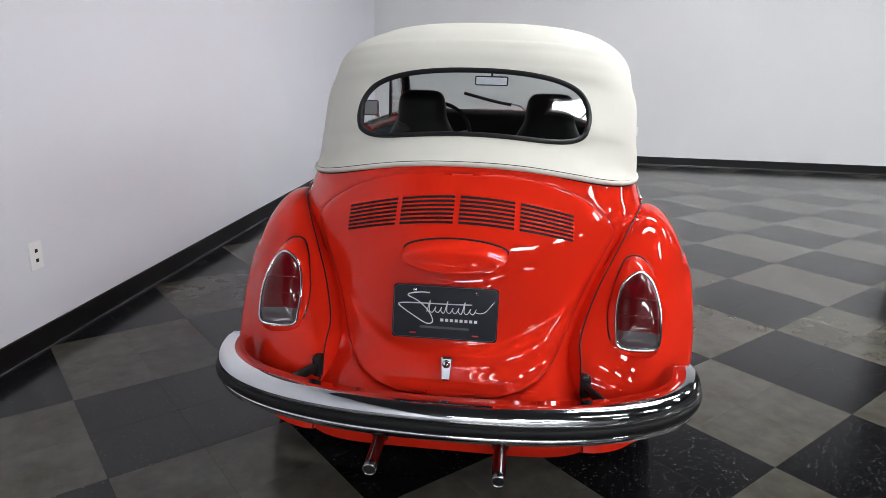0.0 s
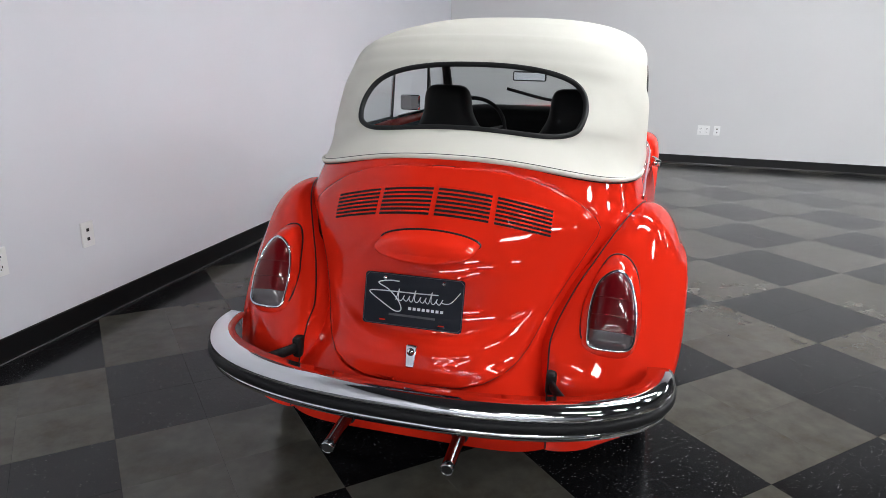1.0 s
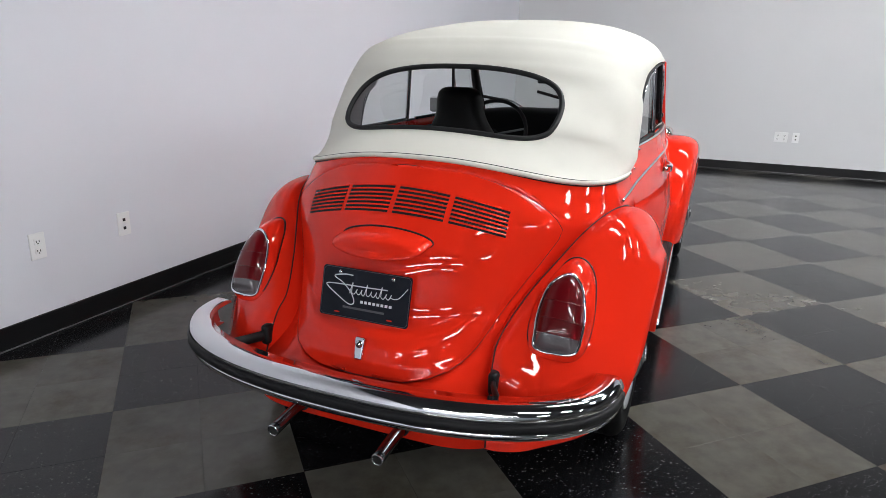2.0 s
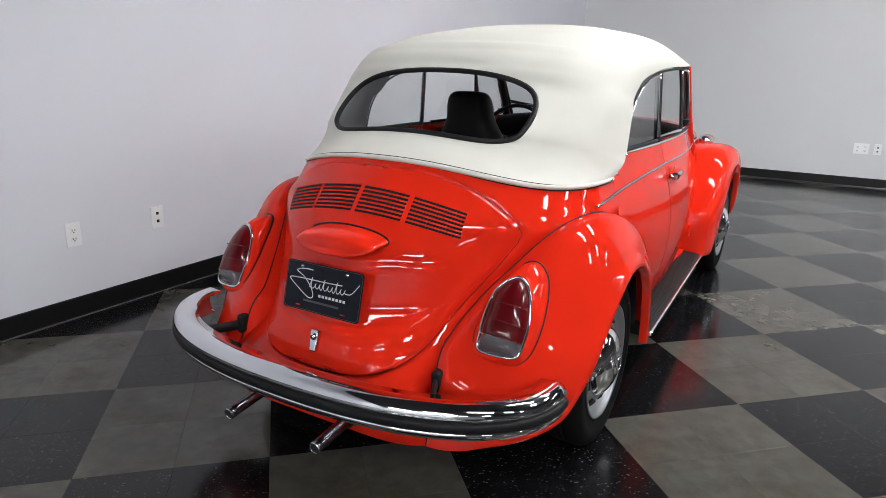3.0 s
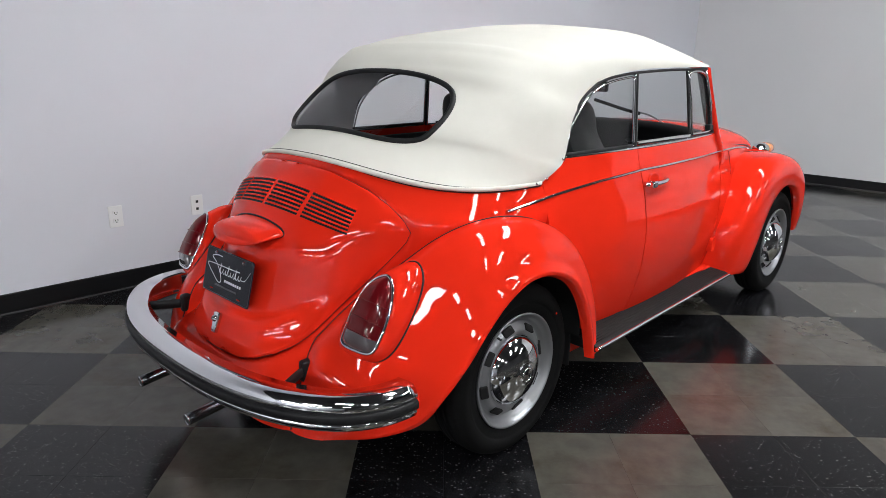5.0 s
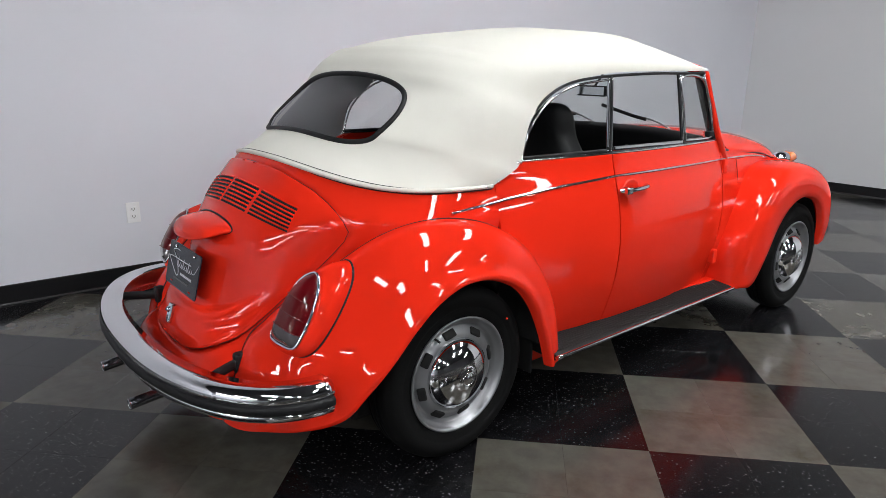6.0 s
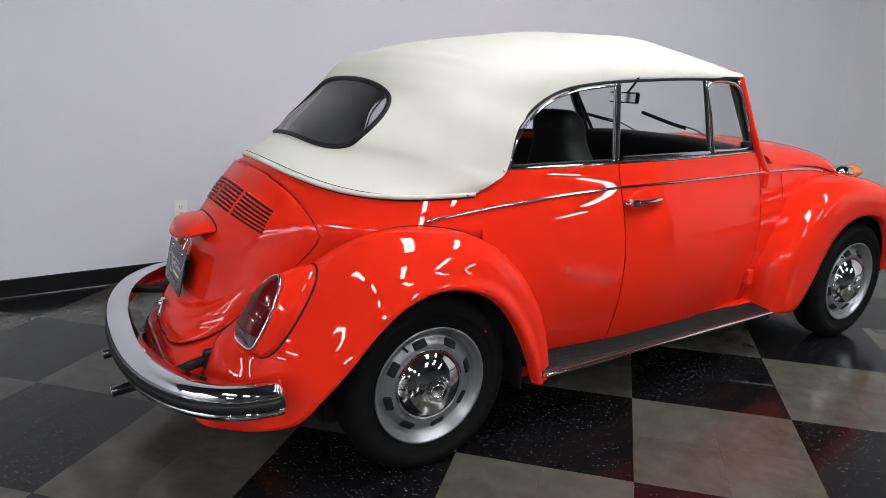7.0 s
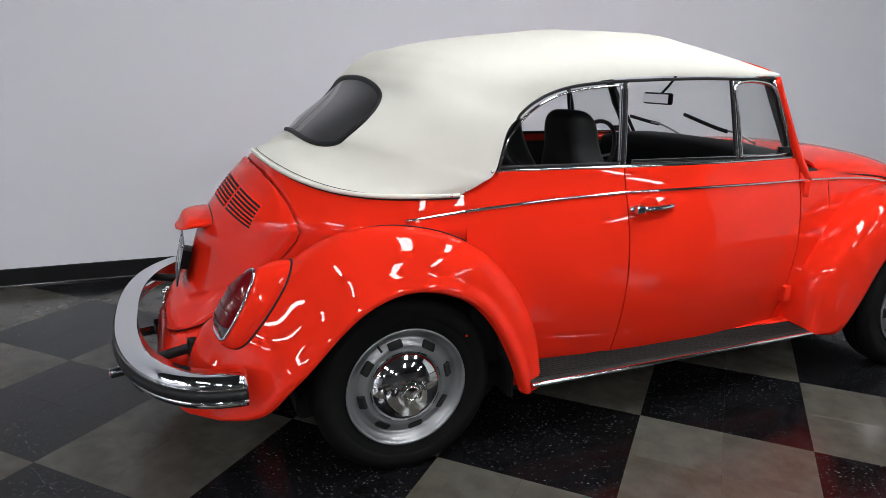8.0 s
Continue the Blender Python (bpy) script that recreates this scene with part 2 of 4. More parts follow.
def box(x0, x1, y0, y1, z0, z1, bevel=0.0, seg=2):
    bm = bmesh.new()
    bmesh.ops.create_cube(bm, size=1, matrix=Matrix.LocRotScale(((x0 + x1) / 2, (y0 + y1) / 2, (z0 + z1) / 2), None, (x1 - x0, y1 - y0, z1 - z0)))
    if bevel:
        bmesh.ops.bevel(bm, geom=bm.edges, offset=bevel, segments=seg, profile=0.5, affect="EDGES")
    return bm


def mirrored(bm):
    """The same on the other side of the car."""
    bm2 = bm.copy()
    for v in bm2.verts:
        v.co.x = -v.co.x
    bmesh.ops.reverse_faces(bm2, faces=bm2.faces)
    return bm2


def both(name, bm, mat, parent, label=""):
    other = mirrored(bm)
    right, left = parent if isinstance(parent, tuple) else (parent, parent)
    return part(name, bm, mat, right, label), part(name, other, mat, left, label)


def pair(name, parent, label):
    """An assembly on each side of the car: right and left."""
    out = []
    for _ in range(2):
        e = new(name)
        e.parent = parent
        e["label"] = label
        out.append(e)
    return tuple(out)


def conic(A, M, B, k, weight=1.0):
    """Sections from A to B drawn towards M, k points each."""
    t = np.linspace(0, 1, k)[None, :, None]
    a, b, c = (1 - t) ** 2, 2 * t * (1 - t) * weight, t**2
    return (a * A[:, None] + b * M[:, None] + c * B[:, None]) / (a + b + c)


def step(x, a, b):
    f = np.clip((np.asarray(x, float) - a) / (b - a), 0, 1)
    return f * f * (3 - 2 * f)


# ---- room ----
def room():
    def wall(name, b, mat=WALL, label="plain pale grey painted showroom wall"):
        return tagged(part(name, box(*b), mat), label, "wall", kind="structure")

    t = 0.15
    wall("wall_west", (X0 - t, X0, Y0 - t, Y1 + t, 0, ZC))
    wall("wall_north", (X0, XB, Y1, Y1 + t, 0, ZC), WALL_NORTH_DIM, "plain neutral grey showroom wall, tone lowered for its weaker light")
    # unseen walls added to close the hall, dark in the car's reflections
    wall("wall_return", (XB - t, XB, Y1 + t, YB, 0, ZC), WALL_UNSEEN_DARK, "unseen far wall, kept dark for the car's reflections")
    wall("wall_far", (XB - t, X1, YB, YB + t, 0, ZC), WALL_UNSEEN_DARK, "unseen far wall, kept dark for the car's reflections")
    wall("wall_east", (X1, X1 + t, Y0 - t, YB + t, 0, ZC), WALL_UNSEEN_DARK, "unseen far wall, kept dark for the car's reflections")
    # unseen behind the camera; pale to brighten the bumper's reflection
    wall("wall_south", (X0, X1, Y0 - t, Y0, 0, ZC), WALL, "plain pale grey painted showroom wall")
    tagged(part("ceiling", box(X0 - t, X1 + t, Y0 - t, YB + t, ZC, ZC + 0.1), CEIL), "dark painted showroom ceiling", "ceiling", kind="structure")
    for b in ((X0, X0 + 0.012, Y0, Y1, 0, 0.11), (X0 + 0.012, XB, Y1 - 0.012, Y1, 0, 0.11)):
        board = tagged(part("baseboard", box(*b, bevel=0.004), BASE), "black rubber baseboard along the wall", "baseboard", kind="structure")
        ends = [(b[1] + 0.002, b[2], 0.004), (b[1] + 0.002, b[3] - 0.02, 0.004)] if b[1] - b[0] < 1 else [(b[0], b[2] - 0.002, 0.004), (b[1], b[2] - 0.002, 0.004)]
        part("toe", tube(np.array(ends), 0.007, 10), TOE, board, "glossy rounded toe of the baseboard")


room()


def ceiling_light():
    """A hung fixture with four short tubes, long across the hall."""
    lamp = tagged(new("ceiling_light"), "white strip light hung under the dark ceiling", "ceiling light", "ceiling lights")
    part("housing", box(-1.22, 1.22, -0.22, 0.22, 0.02, 0.25, 0.01), PLASTIC, lamp)
    for sg in (-1, 1):
        for side in (-0.115, 0.115):
            part("tube", box(sg * 0.60 - 0.565, sg * 0.60 + 0.565, side * 0.9 - 0.085, side * 0.9 + 0.085, -0.03, 0.016, 0.01), TUBE, lamp, "glowing white tube")
    return lamp


def ceiling_lights():
    first = None
    # the x 0.4, 3.0, 6.8 fixtures are unseen, added to brighten the car's rear
    for x, rows in ((2.3, (1.0, 3.2)), (4.2, (-4.2,)), (6.9, (0.9, 3.5)), (8.4, (-3.7,)), (10.4, (-9.5, 8.9)), (14.6, (-3.0, 10.2)), (0.4, (-12.4, -16.4)), (3.0, (-9.2, -12.4, -16.4)), (6.8, (-12.4, -16.4))):
        for y in rows:
            m = pose(x, y, ZC - 0.25)
            if first is None:
                first = ceiling_light()
                first.matrix_basis = m
            else:
                copy_thing(first, m)


ceiling_lights()


def floor():
    S = 0.3048
    ang = math.radians(44.3)
    ux, uy = np.array([math.cos(ang), math.sin(ang)]), np.array([-math.sin(ang), math.cos(ang)])
    o = np.array([1.096, 0.585])
    base = tagged(part("floor", box(X0, X1, Y0, YB, -0.12, -0.004), BLACK), "black and taupe chequered vinyl tile floor", "floor", kind="structure")

    def clipped(poly):
        for ax, lim, sg in ((0, X0, 1), (0, X1, -1), (1, Y0, 1), (1, YB, -1)):
            out = []
            for k in range(len(poly)):
                p, q = poly[k - 1], poly[k]
                fp, fq = sg * (p[ax] - lim), sg * (q[ax] - lim)
                if fp * fq < 0:
                    out.append(p + (q - p) * fp / (fp - fq))
                if fq >= 0:
                    out.append(q)
            poly = out
            if len(poly) < 3:
                return []
        return poly

    far = {0: bmesh.new(), 1: bmesh.new()}
    g = 0.0002
    share = {}
    for i in range(-100, 120):
        for j in range(-120, 100):
            c = o + S * (i + 0.5) * ux + S * (j + 0.5) * uy
            kind = (i // 2 + j // 2 + 1) % 2
            poly = [c + (a * ux + b * uy) * (S / 2 - g) for a, b in ((-1, -1), (1, -1), (1, 1), (-1, 1))]
            whole = all(X0 < p[0] < X1 and Y0 < p[1] < YB for p in poly)
            if whole and -1.75 < c[0] < 2.7 and -1.75 < c[1] < 4.2:
                if kind not in share:
                    share[kind] = part("tile", box(-S / 2 + g, S / 2 - g, -S / 2 + g, S / 2 - g, -0.004, 0.0, 0.0003, 1), TILE_L if kind else TILE_D, base)
                    ob = share[kind]
                else:
                    ob = new("tile", share[kind].data)
                    ob.parent = base
                ob.location = (c[0], c[1], 0)
                ob.rotation_euler = (0, 0, ang)
            else:
                poly = clipped(poly)
                if len(poly) > 2:
                    far[kind].faces.new([far[kind].verts.new((p[0], p[1], 0)) for p in poly])
    for k in far:
        tagged(part("tile_field", far[k], TILE_L if k else TILE_D, base), kind="stuff")


    # rubbed black heel marks
    for x0, y0, x1, y1 in ((-0.636, -1.077, -0.634, -1.034), (-0.615, -1.258, -0.580, -1.182), (-0.587, -1.258, -0.563, -1.212), (-0.619, -1.288, -0.633, -1.250)):
        a, b = np.array([x0, y0]), np.array([x1, y1])
        side = np.array([y0 - y1, x1 - x0]) * 0.09
        t = np.linspace(0, 1, 15)
        width = np.sin(np.pi * t) ** 0.6 * (0.7 + 0.3 * np.sin(9 * t))
        mid = a + np.outer(t, b - a) + np.outer(0.6 * np.sin(np.pi * t), side)
        P = np.stack([np.c_[mid + np.outer(width * sg, side) * 0.7, 0 * t + 0.0006] for sg in (-1, 1)], 1)
        part("scuff_mark", grid(P), BLACK, base, "thin black heel scuff")


floor()

# ---- the car: x to its right, y ahead, rear axle at y = 0 ----
car = tagged(new("convertible_car"), "glossy red vintage convertible car with raised white vinyl soft top", "car")
car.location = (-0.008, 0, 0)

SIDE_Z = [0.20, 0.31, 0.47, 0.63, 0.78, 0.898, 0.94, 0.985]
SIDE_F = [0.93, 1.00, 1.068, 1.087, 1.055, 1.0, 0.976, 0.945]
SIDE_Y = [0.0, 0.26, 0.57, 0.88, 1.19, 1.50, 1.82, 2.1, 2.45, 2.8]
SIDE_G = [0.582, 0.607, 0.634, 0.652, 0.652, 0.632, 0.580, 0.545, 0.50, 0.42]


def eased(x, f, m=240, width=0.11):
    """A broken line drawn smooth: its points and values."""
    t = np.linspace(x[0], x[-1], m)
    k = np.exp(-(((t[:, None] - t[None]) / (width * 0.5)) ** 2))
    v = np.interp(t, x, f)
    pad = v + 0.0
    return t, (k @ pad) / k.sum(1)


FINE_Z, FINE_F = eased(SIDE_Z, SIDE_F)
FINE_Y, FINE_G = eased(SIDE_Y, SIDE_G, width=0.4)


def side_x(y, z):
    """Half width of the body side."""
    return np.interp(z, FINE_Z, FINE_F) * np.interp(y, FINE_Y, FINE_G)


# rear shell, from the hem down: centre line y and z, height at the side, the two roundnesses of its plan, half width, arch of its rows
SHELL = spline([(-0.323, 0.992, 0.910, 2.4, 2.4, 0.601, 4.4), (-0.399, 0.916, 0.852, 2.05, 2.45, 0.62, 3.4), (-0.463, 0.839, 0.789, 2.0, 2.5, 0.632, 3.0), (-0.532, 0.739, 0.705, 2.0, 2.3, 0.60, 3.0), (-0.585, 0.634, 0.615, 2.0, 2.4, 0.555, 3.0), (-0.628, 0.529, 0.521, 2.0, 2.7, 0.53, 3.0), (-0.655, 0.444, 0.442, 2.2, 3.2, 0.52, 3.0), (-0.672, 0.395, 0.394, 3.2, 3.0, 0.53, 3.0), (-0.706, 0.350, 0.350, 5.0, 2.2, 0.56, 3.0), (-0.722, 0.305, 0.305, 6.0, 2.0, 0.57, 3.0), (-0.715, 0.265, 0.265, 6.0, 2.0, 0.57, 3.0), (-0.70, 0.226, 0.226, 6.0, 2.0, 0.57, 3.0)], 121)


def shell(x, s):
    """Points of the rear shell at cross position x and s from 0 (hem) to 1 (bottom)."""
    x, s = np.broadcast_arrays(np.asarray(x, float), np.asarray(s, float))
    k = np.linspace(0, 1, len(SHELL))
    yc, zc, zs, a, b, w, p = (np.interp(s, k, SHELL[:, c]) for c in range(7))
    ys = 0.26
    c = np.maximum(1 - np.minimum(np.abs(x) / w, 1) ** a, 0) ** (1 / b)
    return np.stack([x, ys + (yc - ys) * c, zs + (zc - zs) * c**p], -1)


def shell_full(s, m=81):
    th = np.linspace(-np.pi / 2, np.pi / 2, m)
    k = np.linspace(0, 1, len(SHELL))
    a, w = np.interp(s, k, SHELL[:, 3])[:, None], np.interp(s, k, SHELL[:, 5])[:, None]
    x = w * np.sign(np.sin(th)) * np.abs(np.sin(th)) ** (2 / a)
    return shell(np.clip(x, -w, w), s[:, None])


def z_to_s(z):
    return np.interp(-np.asarray(z, float), -SHELL[:, 1], np.linspace(0, 1, len(SHELL)))


# engine lid: half width by height on the centre line
LID_Z = [0.967, 0.965, 0.960, 0.949, 0.934, 0.908, 0.879, 0.853, 0.825, 0.792, 0.754, 0.707, 0.659, 0.611, 0.564, 0.518, 0.476, 0.445, 0.420, 0.400, 0.389, 0.384]
LID_W = [0.06, 0.12, 0.21, 0.285, 0.346, 0.398, 0.440, 0.467, 0.482, 0.474, 0.454, 0.430, 0.403, 0.377, 0.353, 0.333, 0.312, 0.289, 0.257, 0.204, 0.14, 0.06]


def lid_width(zc):
    return np.interp(-np.asarray(zc, float), [-z for z in LID_Z], LID_W, left=0, right=0)


def rear_body():
    s = np.linspace(0, 1, 70)
    P = shell_full(s)
    zc = np.interp(s, np.linspace(0, 1, len(SHELL)), SHELL[:, 1])
    hw = lid_width(zc)
    under = step(hw[:, None] - np.abs(P[..., 0]), 0.0, 0.04)
    n = normals(P)
    sign = np.sign(n[30, 40, 1]) * -1
    P = P - n * sign * (0.05 * under)[..., None]
    C = (P[:-1, :-1] + P[1:, 1:]) / 2
    arch = (np.hypot(C[..., 1] - 0.022, C[..., 2] - 0.303) < 0.40) & (np.abs(C[..., 0]) > 0.45)
    arch |= (C[..., 2] < 0.36) & (np.abs(C[..., 0]) > 0.405)
    part("rear_body", weld(grid(P, drop=arch)), RED, car)


def lid_relief(x, z):
    """Hollow of the flat panel behind the number plate, over the curved crease of the lower lip."""
    x = np.abs(x)
    crease = 0.508 + 1.5 * np.maximum(x - 0.09, 0) ** 2
    hollow = 0.026 * step(z - crease, -0.012, 0.010) * step(z, 0.79, 0.56) * step(x, 0.36, 0.14)
    lip = 0.012 * step(z - crease, 0.006, -0.045) * step(z, 0.384, 0.43) * step(x, 0.34, 0.18)
    return lip - hollow


def engine_lid():
    zc = np.concatenate([np.linspace(0.967, 0.944, 12)[:-1], np.linspace(0.944, 0.475, 60), np.linspace(0.475, 0.384, 16)[1:]])
    s = z_to_s(zc)
    u = np.linspace(-1, 1, 71)
    u = np.sign(u) * np.abs(u) ** 0.9
    x = u[None] * lid_width(zc)[:, None]
    P = shell(x, s[:, None])
    n = normals(P)
    n *= -np.sign(n[40, 35, 1])
    edge = np.minimum(step(1 - np.abs(u), 0, 0.05)[None], step(np.arange(len(zc)), -1, 5)[:, None])
    lift = 0.004 + 0.006 * edge + lid_relief(x, P[..., 2])
    P = P + n * lift[..., None]
    lid = part("engine_lid", slab(P[:, ::-1] if n[40, 35] @ normals(P)[40, 35] < 0 else P, 0.012), RED, car)
    # thin black line drawn for the shadow in the gap round the lid
    ring = np.vstack([P[:, -1], P[-1, ::-1][1:], P[::-1, 0], P[0, :]])
    part("lid_gap_line", tube(ring[::2], 0.0013, 6), BLACK, lid)
    return lid


def top_curves(m):
    P = spline([(-0.326, 0.992), (-0.20, 1.062), (-0.136, 1.115), (0.013, 1.222), (0.068, 1.290), (0.166, 1.362), (0.425, 1.426), (0.847, 1.470), (1.20, 1.470), (1.47, 1.410), (1.69, 1.333)], m)
    Q = spline([(0.607, 0.245, 0.910), (0.619, 0.315, 0.949), (0.615, 0.367, 0.986), (0.612, 0.409, 1.121), (0.598, 0.483, 1.175), (0.596, 0.551, 1.235), (0.595, 0.647, 1.26), (0.597, 0.864, 1.291), (0.585, 1.192, 1.303), (0.572, 1.428, 1.305), (0.562, 1.622, 1.309)], m)
    E = spline([(2.4, 4.5), (2.237, 1.363), (2.532, 1.026), (2.674, 0.989), (2.871, 0.968), (2.75, 0.98), (2.73, 0.99), (2.52, 1.0), (2.32, 1.0), (2.5, 1.0), (2.7, 1.0)], m)
    return P, Q, E


def top_at(x, s):
    x, s = np.broadcast_arrays(np.asarray(x, float), np.asarray(s, float))
    P, Q, E = top_curves(201)
    k = np.linspace(0, 1, 201)
    f = lambda A, c: np.interp(s, k, A[:, c])
    w = f(Q, 0)
    n, p = f(E, 0), f(E, 1)
    c = np.maximum(1 - (np.abs(x) / w) ** n, 0) ** (1 / n)
    return np.stack([x, f(Q, 1) + (f(P, 0) - f(Q, 1)) * c, f(Q, 2) + (f(P, 1) - f(Q, 2)) * c**p], -1)


# rear window outline in cross position and top parameter: middle, half height, half width, droop to the sides, taper
WIN = (0.245, 0.131, 0.401, -0.048, 0.088)


def window_outline(m=120, inset=0.0):
    a = np.linspace(0, 2 * np.pi, m, endpoint=False)
    c, s = np.cos(a), np.sin(a)
    n = np.where(s > 0, 2 / 2.9, 2 / 3.582)
    u, v = np.sign(c) * np.abs(c) ** n, np.sign(s) * np.abs(s) ** n
    return (WIN[2] - inset) * u * (1 + WIN[4] * v), WIN[0] + (WIN[1] - 0.36 * inset) * v + WIN[3] * u * u


def in_window(x, s, inset=0.008):
    u = x / (WIN[2] - inset)
    v = (s - WIN[0] - WIN[3] * u * u) / (WIN[1] - 0.36 * inset)
    u = u / (1 + WIN[4] * np.clip(v, -1, 1))
    n = np.where(v > 0, 2.9, 3.582)
    return np.abs(u) ** n + np.abs(v) ** n < 1


def soft_top():
    top = part("soft_top", bmesh.new(), WHITE_TOP, car, "white vinyl soft top, raised")
    s = np.linspace(0, 1, 190)
    P0, Q0, E0 = top_curves(201)
    k = np.linspace(0, 1, 201)
    th = np.linspace(-np.pi / 2, np.pi / 2, 141)
    w = np.interp(s, k, Q0[:, 0])[:, None]
    n = np.interp(s, k, E0[:, 0])[:, None]
    x = np.clip(w * np.sign(np.sin(th)) * np.abs(np.sin(th)) ** (2 / n), -w, w)
    P = top_at(x, s[:, None])
    # the bows lift the cloth a little
    flat = step(np.abs(x), 0.60, 0.40)
    for s0, rise in ((0.505, 0.008), (0.69, 0.005), (0.80, 0.006)):
        P[..., 2] += rise * flat * np.exp(-(((s - s0) / 0.016) ** 2))[:, None]
    mid = (x[:-1, :-1] + x[1:, 1:]) / 2
    ms = ((s[:-1] + s[1:]) / 2)[:, None]
    drop = in_window(mid, ms)
    nn = normals(P)
    if nn[150, 70, 2] < 0:
        P, drop, x = P[:, ::-1], drop[:, ::-1], x[:, ::-1]
    bm = grid(P, drop=drop)
    bm.to_mesh(top.data)
    bm.free()
    L = P - normals(P) * 0.018
    wide = in_window(mid if nn[150, 70, 2] >= 0 else mid[:, ::-1], ms, -0.03)
    part("headliner", grid(L[:, ::-1], drop=wide[:, ::-1]), HEADLINER, car, "grey cloth lining inside the soft top")
    xo, so = window_outline(inset=0.009)
    ring = top_at(xo, so)
    part("rear_window_seal", tube(ring, 0.0095, 10, closed=True), BLACK, car, "black rubber rear window surround")
    # glass
    r = np.linspace(0, 1, 12)[:, None]
    cx, cs = 0 * xo, 0 * so + WIN[0] - 0.01
    G = top_at(cx + (xo - cx) * r, cs + (so - cs) * r)
    ob = part("rear_window_glass", weld(grid(G, close_v=True)), GLASS, car, "clear curved rear window")
    ob.visible_shadow = False
    # hem
    hem = P[0]
    part("hem", tube(hem + np.array([0, -0.001, 0.001]), 0.0075, 8), WHITE_TOP, car, "white piped hem of the soft top")
    # thin black tube stands in for the shadow below the hem
    part("hem_under_line", tube(hem + np.array([0, 0, -0.009]), 0.0022, 6), BLACK, car, "thin dark line for the shadow under the hem")
    part("hem_stitching", tube(P[2] + normals(P)[2] * 0.0008, 0.0012, 5), BLACK, car, "dark stitched line over the hem")


def side_panel(name, y0, y1, z0, z1, k=24, slant=(0.0, 0.0)):
    """A panel of the body side; slant moves its rear and front edges back towards the sill."""
    v = np.linspace(0, 1, k)[:, None]
    z = np.linspace(z0, z1, 36)[None]
    a, b = (e - sl * (z1 - z) for e, sl in ((y0, slant[0]), (y1, slant[1])))
    Y = a + (b - a) * v
    Z = np.broadcast_to(z, Y.shape)
    if name == "cowl_side":  # its top dips with the hood's edge
        top = np.interp(Y, [1.96, 2.18, 2.43, 2.68, 2.75], [z1, 0.895, 0.866, 0.806, 0.78])
        Z = z0 + (np.minimum(top, z1) - z0) * (Z - z0) / (z1 - z0)
    P = np.stack([side_x(Y, Z), Y, Z], -1)
    if normals(P)[k // 2, 18, 0] < 0:
        P = P[:, ::-1]
    drop = None
    if name == "cowl_side":
        C = (P[:-1, :-1] + P[1:, 1:]) / 2
        drop = np.hypot(C[..., 1] - AXLE, C[..., 2] - 0.303) < 0.40
    return both(name, slab(P, 0.012, drop=drop), RED, car)


SEAM, FRONT = 0.876, 1.815


def sides():
    # quarter panel, its top following the hem and the belt
    y = np.linspace(0.26, SEAM - 0.003, 30)
    v = np.linspace(0, 1, 36)
    topz = np.interp(y, [0.26, 0.31, 0.37, 0.42], [0.928, 0.955, 0.98, 0.982])
    low = np.where(np.abs(y - 0.022) < 0.43, 0.303 + np.sqrt(np.maximum(0.43**2 - (y - 0.022) ** 2, 0)), 0.2)
    low = np.maximum(low, 0.2)
    Z = low[:, None] + (topz - low)[:, None] * v[None]
    Y = np.broadcast_to(y[:, None], Z.shape)
    P = np.stack([side_x(Y, Z), Y, Z], -1)
    if normals(P)[15, 18, 0] < 0:
        P = P[:, ::-1]
    both("quarter_panel", slab(P, 0.012), RED, car)
    side_panel("door", SEAM + 0.003, FRONT - 0.003, 0.26, 0.982, slant=(0, 0.06))
    side_panel("cowl_side", FRONT + 0.003, 2.70, 0.22, 0.922, slant=(0.06, 0))
    both("sill", box(0.54, 0.615, 0.46, 1.90, 0.19, 0.275, 0.01), RED, car)
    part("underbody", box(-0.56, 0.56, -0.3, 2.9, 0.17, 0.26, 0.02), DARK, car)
    # belt trim
    yy = np.linspace(0.057, 2.47, 84)
    zz = np.interp(yy, [0.057, 0.31, 0.57, 0.88, 1.34, 1.82, 2.05, 2.22, 2.36, 2.47], [0.837, 0.863, 0.883, 0.897, 0.897, 0.890, 0.884, 0.876, 0.864, 0.845])
    xs = body_x(yy, zz)
    path = np.stack([xs + 0.002, yy, zz], -1)
    both("belt_trim", tube(path, 0.006, 8), CHROME, car, "thin chrome belt trim")
    sill = np.linspace(0.37, 1.79, 40)
    both("window_sill_trim", tube(np.stack([side_x(sill, 0.985) - 0.004, sill, 0.984 + 0 * sill], -1), 0.006, 8), CHROME, car, "thin chrome sill under the side windows")


def body_x(y, z):
    """Half width of the whole body at a place on its side or rear."""
    g = shell_full(np.linspace(0, 1, 90), 161)[:, 80:].reshape(-1, 3)
    out = []
    for a, b in zip(np.atleast_1d(y), np.atleast_1d(z)):
        if a >= 0.26:
            out.append(float(side_x(a, b)))
        else:
            d = (g[:, 1] - a) ** 2 + (g[:, 2] - b) ** 2
            w = np.argsort(d)[:4]
            out.append(float(np.average(g[w, 0], weights=1 / (d[w] + 1e-7))))
    out = np.array(out)
    k = np.ones(7) / 7
    return np.convolve(np.pad(out, 3, mode="edge"), k, "valid")


def arch_liner(yc, xin):
    """Dark inner wheel arch."""
    a = np.linspace(0.02, np.pi - 0.02, 40)
    P = np.array([[(x, yc + r * math.cos(t), 0.303 + r * math.sin(t)) for t in a] for x, r in ((xin, 0.12), (xin, 0.36), (xin + 0.06, 0.40), (0.66, 0.405), (0.70, 0.40))])
    both("wheel_arch_liner", grid(P), DARK, car, "matt black inner wheel arch")


